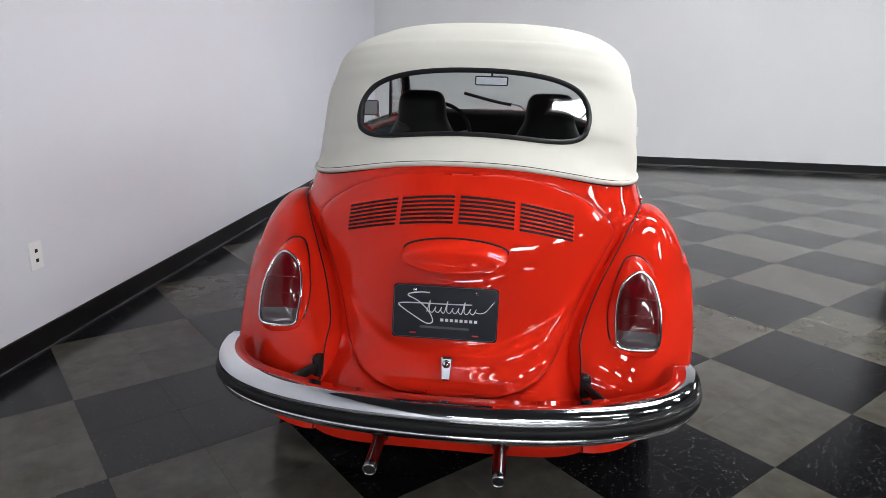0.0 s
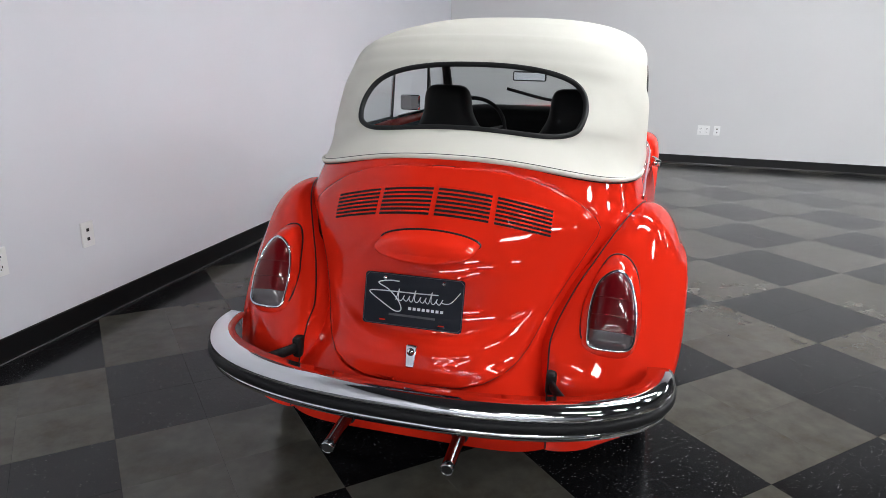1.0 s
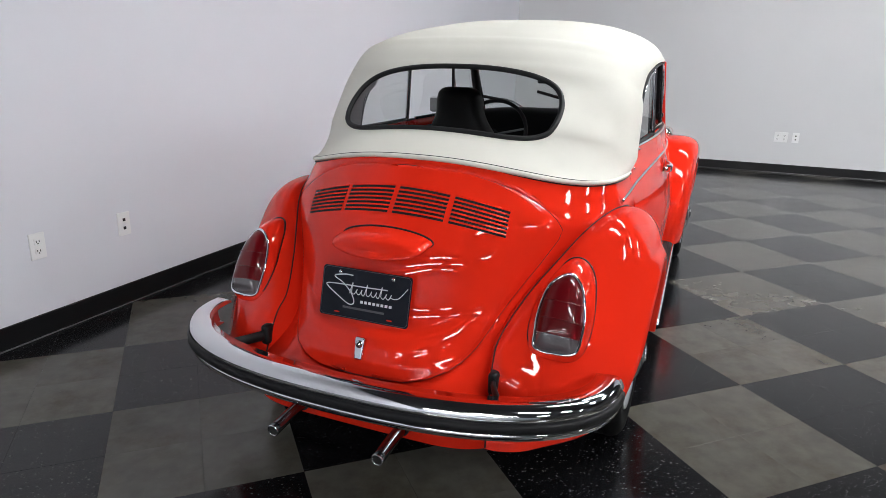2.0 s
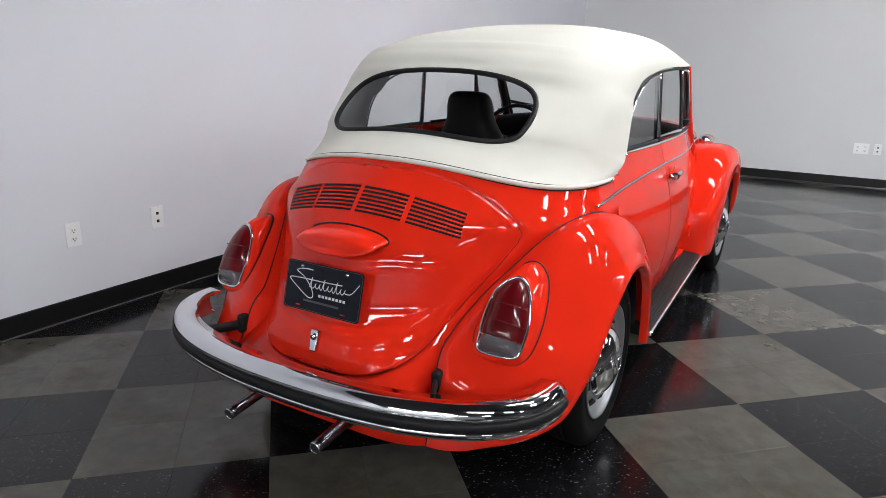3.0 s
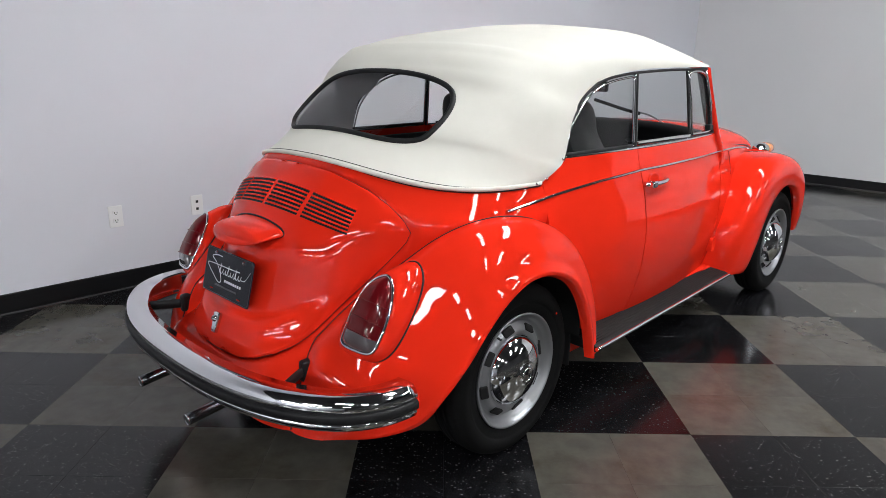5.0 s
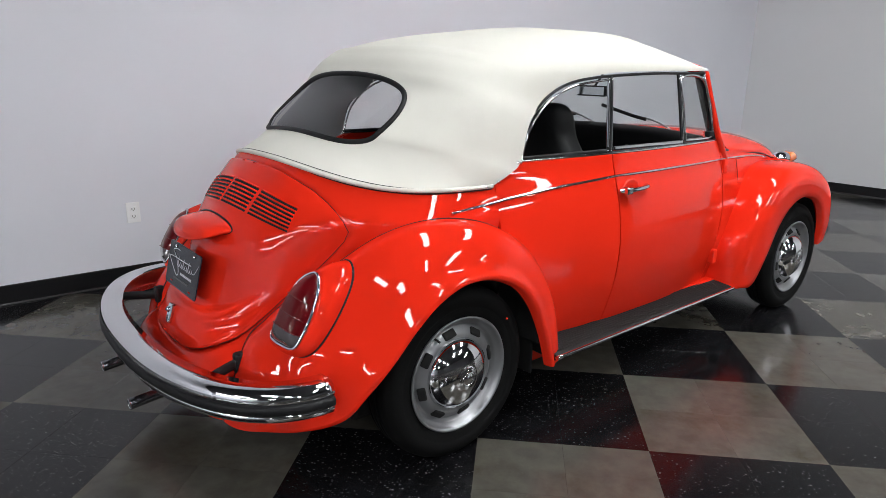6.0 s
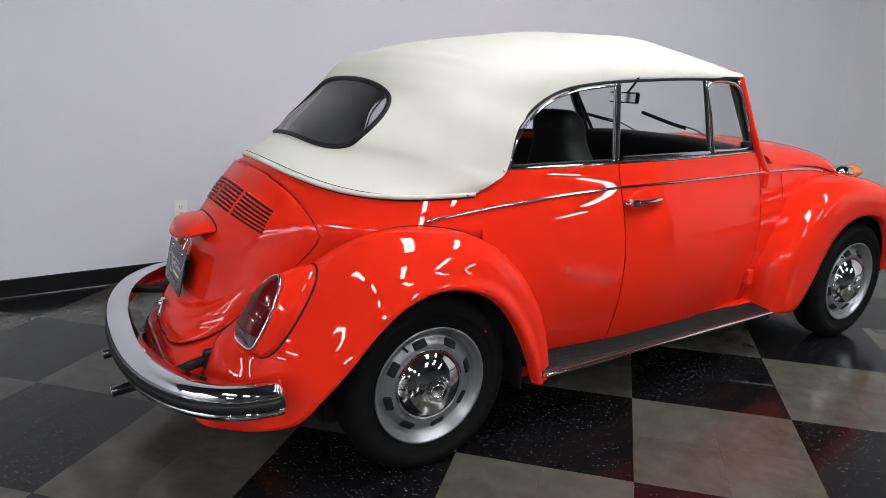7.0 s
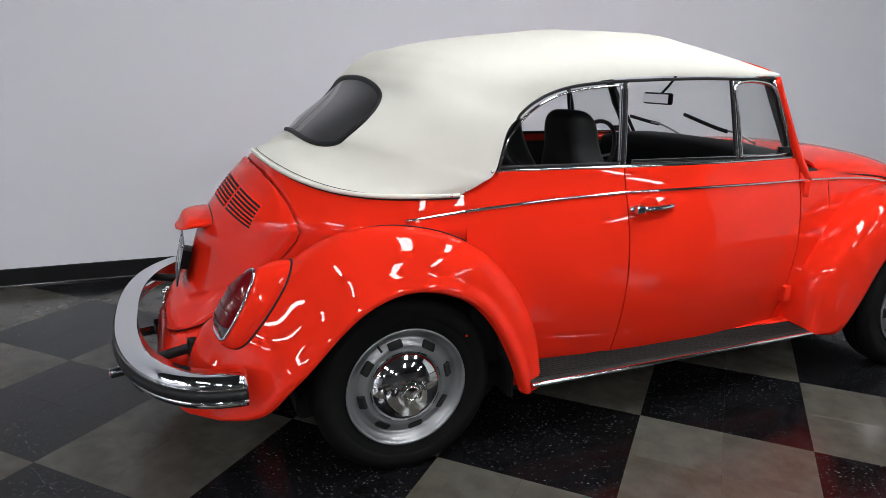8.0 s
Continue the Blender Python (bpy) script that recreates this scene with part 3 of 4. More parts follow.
arch_liner(0.022, 0.46)
arch_liner(AXLE, 0.44)


def rear_fender():
    A = spline([(0.614, 0.556, 0.231), (0.619, 0.522, 0.427), (0.628, 0.452, 0.577), (0.635, 0.347, 0.702), (0.629, 0.208, 0.783), (0.617, 0.058, 0.821), (0.583, -0.075, 0.816), (0.536, -0.19, 0.774), (0.480, -0.292, 0.699), (0.425, -0.392, 0.62), (0.380, -0.5, 0.524), (0.378, -0.575, 0.455), (0.394, -0.662, 0.234)], 81)
    B = spline([(0.735, 0.460, 0.225), (0.745, 0.403, 0.367), (0.756, 0.325, 0.503), (0.761, 0.236, 0.596), (0.766, 0.117, 0.647), (0.766, 0.000, 0.654), (0.766, -0.111, 0.614), (0.761, -0.199, 0.541), (0.753, -0.281, 0.449), (0.735, -0.355, 0.368), (0.704, -0.425, 0.291), (0.636, -0.53, 0.260), (0.52, -0.622, 0.240)], 81)
    M = spline([(0.739, 0.558, 0.239), (0.742, 0.511, 0.462), (0.744, 0.413, 0.63), (0.741, 0.289, 0.751), (0.726, 0.126, 0.837), (0.700, -0.066, 0.872), (0.672, -0.226, 0.872), (0.636, -0.325, 0.827), (0.593, -0.431, 0.752), (0.553, -0.55, 0.665), (0.52, -0.655, 0.570), (0.50, -0.685, 0.43), (0.46, -0.668, 0.228)], 81)
    W = spline([1.15, 1.21, 1.24, 1.16, 0.94, 0.72, 0.74, 0.70, 0.66, 0.66, 0.52, 0.5, 0.6], 81)
    P = conic(A, M, B, 29, W[:, None])
    # the skin flares a little towards the wheel opening
    P[..., 0] += 0.012 * step(np.linspace(0, 1, 29), 0.86, 0.985)[None] * step(np.linspace(1, 0, 81), 0.0, 0.3)[:, None]
    # flange turned in under the body
    fold = A + np.array([-0.02, 0.0, -0.02])
    low = step(A[:, 2], 0.72, 0.60)[:, None] * step(A[:, 1], 0.0, -0.1)[:, None]
    fold = fold + low * np.array([-0.02, 0.11, 0.0])
    # rolled lip
    B = P[:, -1]
    inner = B + (np.array([0, 0.0, 0.3]) - B * [0, 1, 1]) * 0.04 + np.array([-0.03, 0, 0])
    P = np.concatenate([fold[:, None], P, (0.5 * (B + inner) + [0.008, 0, 0])[:, None], inner[:, None]], 1)
    if normals(P)[30, 12, 0] < 0:
        P = P[:, ::-1]
    global FENDER
    FENDER = P
    both("rear_fender", slab(P, 0.004), RED, car)
    both("fender_bead", tube(A + np.array([0.003, -0.001, 0.003]), 0.0023, 6), BLACK, car, "black rubber bead between fender and body")


def front_fender():
    A = spline([(0.613, 1.840, 0.240), (0.629, 1.840, 0.408), (0.623, 1.886, 0.530), (0.603, 1.998, 0.681), (0.577, 2.139, 0.801), (0.542, 2.374, 0.837), (0.491, 2.671, 0.802), (0.450, 2.912, 0.701), (0.429, 3.065, 0.520), (0.429, 3.104, 0.360)], 51)
    B = spline([(0.722, 1.915, 0.232), (0.748, 2.008, 0.240), (0.762, 2.088, 0.366), (0.772, 2.172, 0.537), (0.772, 2.295, 0.634), (0.772, 2.452, 0.668), (0.772, 2.620, 0.634), (0.766, 2.729, 0.541), (0.756, 2.787, 0.421), (0.736, 2.816, 0.331)], 51)
    M = spline([(0.722, 1.850, 0.240), (0.762, 1.860, 0.449), (0.792, 1.923, 0.591), (0.802, 2.036, 0.732), (0.807, 2.177, 0.831), (0.807, 2.411, 0.866), (0.797, 2.67, 0.828), (0.787, 2.885, 0.715), (0.766, 3.0, 0.520), (0.736, 3.04, 0.360)], 51)
    A[:, 0] = side_x(A[:, 1], np.clip(A[:, 2], 0.2, 0.985)) - 0.006
    M[:, 0] -= 0.015
    B[:, 0] -= 0.012
    P = conic(A, M, B, 25, 1.5)
    inner = B + (np.array([0, AXLE, 0.3]) - B * [0, 1, 1]) * 0.04 + np.array([-0.03, 0, 0])
    P = np.concatenate([P, (0.5 * (B + inner) + [0.008, 0, 0])[:, None], inner[:, None]], 1)
    if normals(P)[25, 12, 0] < 0:
        P = P[:, ::-1]
    both("front_fender", slab(P, 0.004), RED, car)
    both("fender_bead", tube(A + np.array([0.003, -0.001, 0.003]), 0.0023, 6), BLACK, car, "black rubber bead between fender and body")


def front_body():
    # hood: centre profile to the side edge
    P = spline([(1.99, 0.99), (2.2, 0.997), (2.45, 0.980), (2.72, 0.928), (2.95, 0.84), (3.1, 0.70), (3.16, 0.5)], 50)
    Q = spline([(0.542, 1.942, 0.917), (0.531, 2.177, 0.896), (0.501, 2.430, 0.871), (0.450, 2.681, 0.812), (0.378, 2.873, 0.721), (0.286, 3.027, 0.601), (0.153, 3.123, 0.470)], 50)
    th = np.linspace(-np.pi / 2, np.pi / 2, 41)
    n = 2.3
    c = np.abs(np.cos(th)) ** (2 / n)
    x = Q[:, 0:1] * np.sign(np.sin(th)) * np.abs(np.sin(th)) ** (2 / n)
    G = np.stack([x, Q[:, 1:2] + (P[:, 0:1] - Q[:, 1:2]) * c, Q[:, 2:3] + (P[:, 1:2] - Q[:, 2:3]) * c], -1)
    if normals(G)[10, 20, 2] < 0:
        G = G[:, ::-1]
    hood = part("hood", slab(G, 0.01), RED, car)
    part("hood_seal", tube(np.vstack([G[:, 0], G[-1], G[::-1, -1]])[::2], 0.0026, 6), BLACK, hood)
    part("front_shell", weld(box(-0.45, 0.45, 2.0, 3.05, 0.2, 0.60, 0.08, 3)), RED, car)
    # cowl under the windscreen
    y = np.linspace(0, 1, 16)[:, None]
    a = np.stack([0.56 * np.sin(th), 1.84 + 0.12 * np.cos(th), 0.905 + 0.075 * np.cos(th)], -1)
    b = np.stack([0.545 * np.sin(th), 1.78 + 0.10 * np.cos(th), 0.935 + 0.05 * np.cos(th)], -1)
    h = np.stack([0.56 * np.sin(th), 1.97 + 0.05 * np.cos(th), 0.885 + 0.093 * np.cos(th)], -1)
    part("cowl", grid(np.stack([b, a, h], 0)), RED, car)


def bumper(name, flip):
    n = 2.35
    th = np.linspace(-np.pi / 2, np.pi / 2, 81)
    cx = np.sign(np.sin(th)) * np.abs(np.sin(th)) ** (2 / n)
    cy = np.abs(np.cos(th)) ** (2 / n)
    path = np.stack([0.728 * cx, -0.465 - 0.38 * cy, 0 * cx], -1)
    T = np.gradient(path, axis=0)
    T /= np.linalg.norm(T, axis=1, keepdims=True)
    out = np.stack([T[:, 1], -T[:, 0], 0 * th], -1)
    if out[40, 1] > 0:
        out = -out

    def sweep(prof):
        prof = np.asarray(prof, float)
        G = path[:, None] + out[:, None] * prof[None, :, 0:1] + np.array([0, 0, 1.0]) * prof[None, :, 1:2]
        return G

    chrome = [(-0.07, 0.432), (-0.07, 0.438), (-0.03, 0.442), (-0.010, 0.4415), (-0.003, 0.438), (0.004, 0.430), (0.009, 0.420), (0.0115, 0.410), (0.011, 0.404), (0.006, 0.400), (0.004, 0.371), (0.0085, 0.3675), (0.009, 0.359), (0.0055, 0.349), (0.0, 0.345), (-0.012, 0.344), (-0.03, 0.345), (-0.03, 0.349), (-0.012, 0.351), (-0.006, 0.370), (-0.004, 0.420), (-0.012, 0.432)]
    rubber = [(0.0, 0.4005), (0.012, 0.399), (0.0165, 0.3935), (0.0165, 0.376), (0.012, 0.3705), (0.0, 0.369)]
    bp = new(name)
    bp.parent = car
    bp["label"] = "curved chrome bumper with a black rubber strip"
    for nm, prof, mat in (("blade", chrome, CHROME), ("rubber_strip", rubber, BLACK)):
        G = sweep(prof)
        if flip:
            G = np.stack([0.94 * G[..., 0], AXLE + 0.05 - G[..., 1], G[..., 2]], -1)[:, ::-1]
        bm = grid(G, close_v=True)
        for k in (0, -1):
            bm.faces.new([bm.verts.new(p) for p in G[k]])
        part(nm, weld(bm, 1e-6), mat, bp)


def wheel():
    """A wheel at the origin whose outer face looks to +x."""
    w = new("wheel")
    part("tyre", lathe([(-0.06, 0.20), (-0.074, 0.235), (-0.072, 0.27), (-0.055, 0.297), (-0.045, 0.302), (-0.034, 0.305), (-0.033, 0.299), (-0.028, 0.299), (-0.027, 0.305), (-0.011, 0.305), (-0.010, 0.299), (-0.005, 0.299), (-0.004, 0.305), (0.010, 0.305), (0.011, 0.299), (0.016, 0.299), (0.017, 0.305), (0.030, 0.305), (0.045, 0.302), (0.055, 0.297), (0.066, 0.283), (0.068, 0.280), (0.072, 0.272), (0.074, 0.245), (0.071, 0.242), (0.070, 0.235), (0.066, 0.222), (0.062, 0.205), (0.055, 0.198), (-0.055, 0.198)], 96), TYRE, w)
    part("rim", lathe([(0.052, 0.194), (0.062, 0.202), (0.067, 0.2045), (0.070, 0.202), (0.069, 0.197), (0.060, 0.193), (0.050, 0.186), (0.047, 0.181), (0.044, 0.178), (0.038, 0.174), (0.034, 0.169), (0.035, 0.163), (0.044, 0.155), (0.052, 0.143), (0.054, 0.132), (0.046, 0.120), (0.02, 0.05), (0.0, 0.05), (0.0, 0.19)], 96), STEEL, w)
    for k in range(8):
        a = 2 * math.pi * (k + 0.3) / 8
        bm = box(-0.006, 0.006, -0.0245, 0.0245, -0.0145, 0.0145, 0.0058, 3)
        m = Matrix.Rotation(a, 4, "X") @ Matrix.Translation((0.0475, 0, 0.151)) @ Matrix.Rotation(radians(-38), 4, "Y")
        bmesh.ops.transform(bm, matrix=m, verts=bm.verts)
        # dark block set on the rim for the shade in the opening
        part("slot", bm, DARK, w)
    part("valve", tube(np.array([(0.03, -0.090, 0.144), (0.060, -0.085, 0.136)]), 0.004, 8), BLACK, w)
    part("hubcap", lathe([(0.044, 0.1245), (0.049, 0.1265), (0.055, 0.125), (0.069, 0.116), (0.083, 0.100), (0.095, 0.078), (0.103, 0.052), (0.106, 0.040), (0.1055, 0.037), (0.1085, 0.034), (0.110, 0.02), (0.1105, 0.0005)], 96), CHROME, w, "domed chrome hubcap")
    part("emblem", lathe([(0.110, 0.026), (0.1125, 0.025), (0.1125, 0.021), (0.110, 0.020)], 32), CHROME, w)
    return w


def wheels():
    first = wheel()
    first.parent = car
    for y, x in ((0.032, 0.64), (AXLE + 0.072, 0.648)):
        for sg in (1, -1):
            m = pose(sg * x, y, 0.305, 0, 0, 0 if sg > 0 else 180)
            if y < 1 and sg > 0:
                first.matrix_basis = m
            else:
                copy_thing(first, m)

    dot = part("paint_dot", lathe([(0.0725, 0.0045), (0.0748, 0.0038), (0.0750, 0.0004)], 12), RED, first, "small red paint mark")
    dot.location = (0, 0.203, 0.156)


rear_body()
engine_lid()
soft_top()
sides()
rear_fender()
front_fender()
front_body()
bumper("rear_bumper", False)
bumper("front_bumper", True)
wheels()


# ---- rear details ----
def lid_point(x, zc, lift=0.0):
    """A point over the engine lid and the normal there."""
    e = 0.004
    f = lambda a, b: shell(np.array(a), z_to_s(np.array(b)))
    p = f(x, zc)
    n = np.cross(f(x + e, zc) - f(x - e, zc), f(x, zc + e) - f(x, zc - e))
    n /= np.linalg.norm(n)
    if n[1] > 0:
        n = -n
    return p + n * (0.010 + float(lid_relief(x, p[2])) + lift), n


def vents():
    for x0, x1 in ((-0.345, -0.188), (-0.174, -0.014), (0.002, 0.164), (0.180, 0.340)):
        group = new("air_vent")
        group.parent = car
        group["label"] = "stack of narrow dark cooling slots"
        for k in range(7):
            rows = []
            for dz in (0.0, -0.0060):
                row = []
                for x in np.linspace(x0, x1, 9):
                    zc = 0.906 - 0.0110 * k + dz - 0.32 * x * x
                    row.append(lid_point(x, zc, 0.0012)[0])
                rows.append(row)
            P = np.array(rows)
            if normals(P)[0, 4, 1] > 0:
                P = P[:, ::-1]
            # dark slab laid on the lid for the shade inside the slot
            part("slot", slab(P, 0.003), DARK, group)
            lip = np.array([lid_point(x, 0.906 + 0.002 - 0.0110 * k - 0.32 * x * x, 0.0005)[0] for x in np.linspace(x0, x1, 9)])
            part("louvre", tube(lip, 0.0026, 6), RED, group)


def plate_lamp():
    """The red lamp housing over the number plate."""
    lamp = new("plate_lamp")
    lamp.parent = car
    lamp["label"] = "red humped lamp housing with a black gasket"
    a = np.linspace(0, 2 * np.pi, 48, endpoint=False)
    base = []
    for t in a:
        x = 0.152 * np.cos(t)
        zc = 0.768 + 0.029 * np.sign(np.sin(t)) * abs(np.sin(t)) ** 1.1 - 0.10 * x * x
        base.append(lid_point(x, zc, -0.004)[0])
    base = np.array(base)
    mid = base.mean(0) + np.array([0, -0.004, 0])
    rings = []
    for r, out, down in ((1.0, 0.0, 0), (1.0, 0.04, 0.002), (0.985, 0.07, 0.006), (0.93, 0.088, 0.010), (0.82, 0.096, 0.013), (0.5, 0.101, 0.016), (0.02, 0.102, 0.016)):
        rings.append(mid + (base - mid) * [r, r, r ** 1.2] + np.array([0, -out, -down]))
    bm = weld(grid(np.array(rings), close_v=True))
    part("housing", bm, RED, lamp)
    part("gasket", tube(base, 0.0055, 6, closed=True), BLACK, lamp)


def number_plate():
    plate = new("number_plate")
    plate.parent = car
    plate["label"] = "black dealer plate with silver script"
    w, h = 0.150, 0.076
    bm = box(-w, w, -0.0015, 0.0015, -h, h)
    up = [e for e in bm.edges if abs(e.verts[0].co.y - e.verts[1].co.y) > 0.001]
    bmesh.ops.bevel(bm, geom=up, offset=0.010, segments=4, profile=0.5, affect="EDGES")
    tilt = math.degrees(math.atan2(0.035, 0.145))
    plate.matrix_basis = pose(-0.014, -0.617, 0.614, -tilt, 0, 0)
    part("panel", bm, PLATE_BLACK, plate)
    y = -0.0025

    def stroke(name, pts, r, mat, m=40):
        P = spline(pts, m)
        path = np.stack([P[:, 0], 0 * P[:, 0] + y, P[:, 1]], -1)
        part(name, tube(path, r, 6, up=(0, 1, 0), flat=0.4), mat, plate)

    edge = [(w - 0.003, h - 0.012), (w - 0.003, -h + 0.012), (w - 0.012, -h + 0.003), (-w + 0.012, -h + 0.003), (-w + 0.003, -h + 0.012), (-w + 0.003, h - 0.012), (-w + 0.012, h - 0.003), (w - 0.012, h - 0.003)]
    P = np.array(edge)
    part("border", tube(np.stack([P[:, 0], 0 * P[:, 0] - 0.0016, P[:, 1]], -1), 0.0008, 4, closed=True, up=(0, 1, 0)), INK_DIM, plate)
    # the dealer's script, as plain strokes
    stroke("swash", [(-0.045, 0.055), (-0.075, 0.055), (-0.108, 0.046), (-0.075, 0.028), (-0.045, 0.0), (-0.034, -0.026), (-0.052, -0.032), (-0.09, -0.012), (-0.128, 0.012), (-0.130, 0.021), (-0.09, 0.024), (0.0, 0.025), (0.075, 0.027)], 0.0017, INK, 80)
    waves = []
    for k in range(9):
        x = -0.052 + 0.0165 * k
        waves += [(x, 0.0), (x + 0.009, 0.016 if k % 3 else 0.034), (x + 0.007, 0.006)]
    stroke("script", waves + [(0.112, 0.008), (0.139, 0.040)], 0.0013, INK, 120)
    for k in range(8):
        part("word_bar", box(-0.012 + 0.0137 * k, -0.0035 + 0.0137 * k, y - 0.0005, y + 0.001, -0.0245, -0.0165), INK, plate)
    part("word_bar", box(-0.070, 0.070, y - 0.0005, y + 0.001, -0.046, -0.040), INK_DIM, plate)
    for x in (-0.089, 0.089):
        part("screw", weld(lathe_y(0.0065, 0.006, x, 0.061)), CHROME, plate)
        part("mount_hole", box(x - 0.009, x + 0.009, y - 0.0008, y + 0.001, -0.0625, -0.0590, 0.0008), RED, plate)
    part("backing", box(-0.05, 0.05, 0.002, 0.07, -0.035, 0.035, 0.004), BLACK, plate)


def lathe_y(r, depth, x, z, n=14):
    """A small dome that looks to -y."""
    pr = [(0, r), (-depth * 0.5, r * 0.95), (-depth * 0.9, r * 0.6), (-depth, 0.0005)]
    a = np.linspace(0, 2 * np.pi, n, endpoint=False)
    P = np.array([[(x + q * math.cos(t), y, z + q * math.sin(t)) for t in a] for y, q in pr])
    return grid(P, close_v=True)


def lathe_x(r, x, y, z):
    """A small dome that looks to +x."""
    bm = lathe([(0, r), (r * 0.7, r * 0.8), (r, r * 0.4), (r * 1.1, 0.0004)], 12)
    bmesh.ops.translate(bm, vec=(x, y, z), verts=bm.verts)
    return bm


def lid_latch():
    latch = new("lid_latch")
    latch.parent = car
    latch["label"] = "small chrome push-button lid lock"
    p, n = lid_point(0.0, 0.462)
    latch.matrix_basis = Matrix.Translation(p) @ Vector(n).to_track_quat("-Y", "Z").to_matrix().to_4x4()
    bm = box(-0.017, 0.017, -0.014, 0.004, -0.034, 0.034, 0.006, 3)
    for v in bm.verts:
        if v.co.z < 0:
            v.co.x *= 1 + v.co.z * 9
    part("body", bm, CHROME, latch)
    part("button", weld(lathe_y(0.0135, 0.024, 0, 0.014)), CHROME, latch)
    part("keyhole", box(-0.002, 0.002, -0.0252, -0.02, 0.009, 0.019), DARK, latch)


def tail_lamp():
    lamp = pair("tail_lamp", car, "tall red tail lamp in a red painted housing")
    # closed outlines: the chrome rim, and the gasket on the fender
    rim = np.array([(0.550, -0.410, 0.704), (0.587, -0.419, 0.675), (0.608, -0.452, 0.613), (0.611, -0.488, 0.555), (0.600, -0.517, 0.509), (0.546, -0.528, 0.502), (0.489, -0.527, 0.508), (0.481, -0.512, 0.545), (0.482, -0.479, 0.613), (0.501, -0.437, 0.675)])
    seat_line = np.array([(0.508, -0.335, 0.702), (0.537, -0.293, 0.707), (0.573, -0.294, 0.703), (0.606, -0.325, 0.662), (0.624, -0.393, 0.577), (0.623, -0.452, 0.509), (0.600, -0.490, 0.480), (0.544, -0.512, 0.482), (0.486, -0.518, 0.496), (0.466, -0.512, 0.54), (0.465, -0.470, 0.606), (0.482, -0.410, 0.668)])

    def loop(K, m=176):
        n = len(K)
        C = spline(np.vstack([K, K, K, K[:1]]), 3 * 20 * n + 1)[20 * n : 40 * n + 1]
        d = np.r_[0, np.cumsum(np.linalg.norm(np.diff(C, axis=0), axis=1))]
        k = np.linspace(0, d[-1], m, endpoint=False)
        return np.stack([np.interp(k, d, C[:, q]) for q in range(3)], -1)

    R = loop(rim)
    c = R.mean(0)
    N = np.linalg.svd(R - c)[2][2]
    N = N if N[1] < 0 else -N
    U = R[0] - c
    U -= N * (U @ N)
    U /= np.linalg.norm(U)
    R = R - np.outer((R - c) @ N, N)
    # the foot follows the fender's skin
    from mathutils.bvhtree import BVHTree
    flat = FENDER.reshape(-1, 3)
    a_, b_ = FENDER.shape[:2]
    tree = BVHTree.FromPolygons([Vector(p) for p in flat], [(i * b_ + j, (i + 1) * b_ + j, (i + 1) * b_ + j + 1, i * b_ + j + 1) for i in range(a_ - 1) for j in range(b_ - 1)])
    F = loop(seat_line)
    F = np.array([tree.find_nearest(Vector(p))[0] for p in F])
    shift = min(range(176), key=lambda q: ((np.roll(F, q, 0) - R) ** 2).sum())
    F = np.roll(F, shift, 0)
    kern = np.ones(5) / 5
    F = np.stack([np.convolve(np.r_[F[-2:, q], F[:, q], F[:2, q]], kern, "valid") for q in range(3)], -1)
    rise = R - F
    out = R - c
    out /= np.linalg.norm(out, axis=1, keepdims=True)
    rows = [F - rise * 0.35]
    for f in np.linspace(0, 1, 9):
        rows.append(F + rise * f + out * 0.011 * math.sin(math.pi * f) * (1 - 0.4 * f) + out * 0.004 * (1 - f**3))
    rows.append(R - out * 0.004 - N * 0.004)
    both("housing", weld(grid(np.array(rows), close_v=True), 1e-6), RED, lamp)
    both("gasket", tube(F + out * 0.004, 0.0040, 6, closed=True), BLACK, lamp)
    both("chrome_rim", tube(R + N * 0.002, 0.0048, 8, closed=True, up=tuple(N)), CHROME, lamp)
    # domed lens, split at the reversing window
    q = np.linspace(1, 0.0, 56)
    Lens = np.array([c + (R - out * 0.004 - c) * k + N * (0.002 + 0.036 * (1 - k**3.0) ** 0.8) for k in q])
    V = (Lens - c) @ U
    for name, keep, mat, lab in (("red_lens", lambda v: v > -0.056, RED_LENS, "dark red lens"), ("clear_lens", lambda v: v <= -0.056, CLEAR_LENS, "clear lower lens")):
        mid = (V[:-1] + V[1:]) / 2
        mid = (mid + np.roll(mid, -1, 1)) / 2
        both(name, weld(grid(Lens, close_v=True, drop=~keep(mid)), 1e-6), mat, lamp, lab)
    Rt = np.cross(U, N)
    for u0 in (-0.056, -0.012, 0.040):
        row = []
        for w in np.linspace(-0.9, 0.9, 25):
            side = R[((R - c) @ Rt > 0) == (w > 0)]
            half = abs(np.interp(u0, *zip(*sorted(((p - c) @ U, (p - c) @ Rt) for p in side))))
            k = max(abs(w), abs(u0) / 0.115)
            row.append(c + U * u0 + Rt * half * w + N * (0.0025 + 0.036 * (1 - k**3.0) ** 0.8))
        both("lens_rib", tube(np.array(row), 0.0015, 5), RED_LENS, lamp)
    back = np.array([R - out * 0.005 + N * 0.001, c + (R - c) * 0.5 - N * 0.01, c + (R - c) * 0.01 - N * 0.01])
    both("reflector", weld(grid(back, close_v=True), 1e-6), STEEL, lamp)


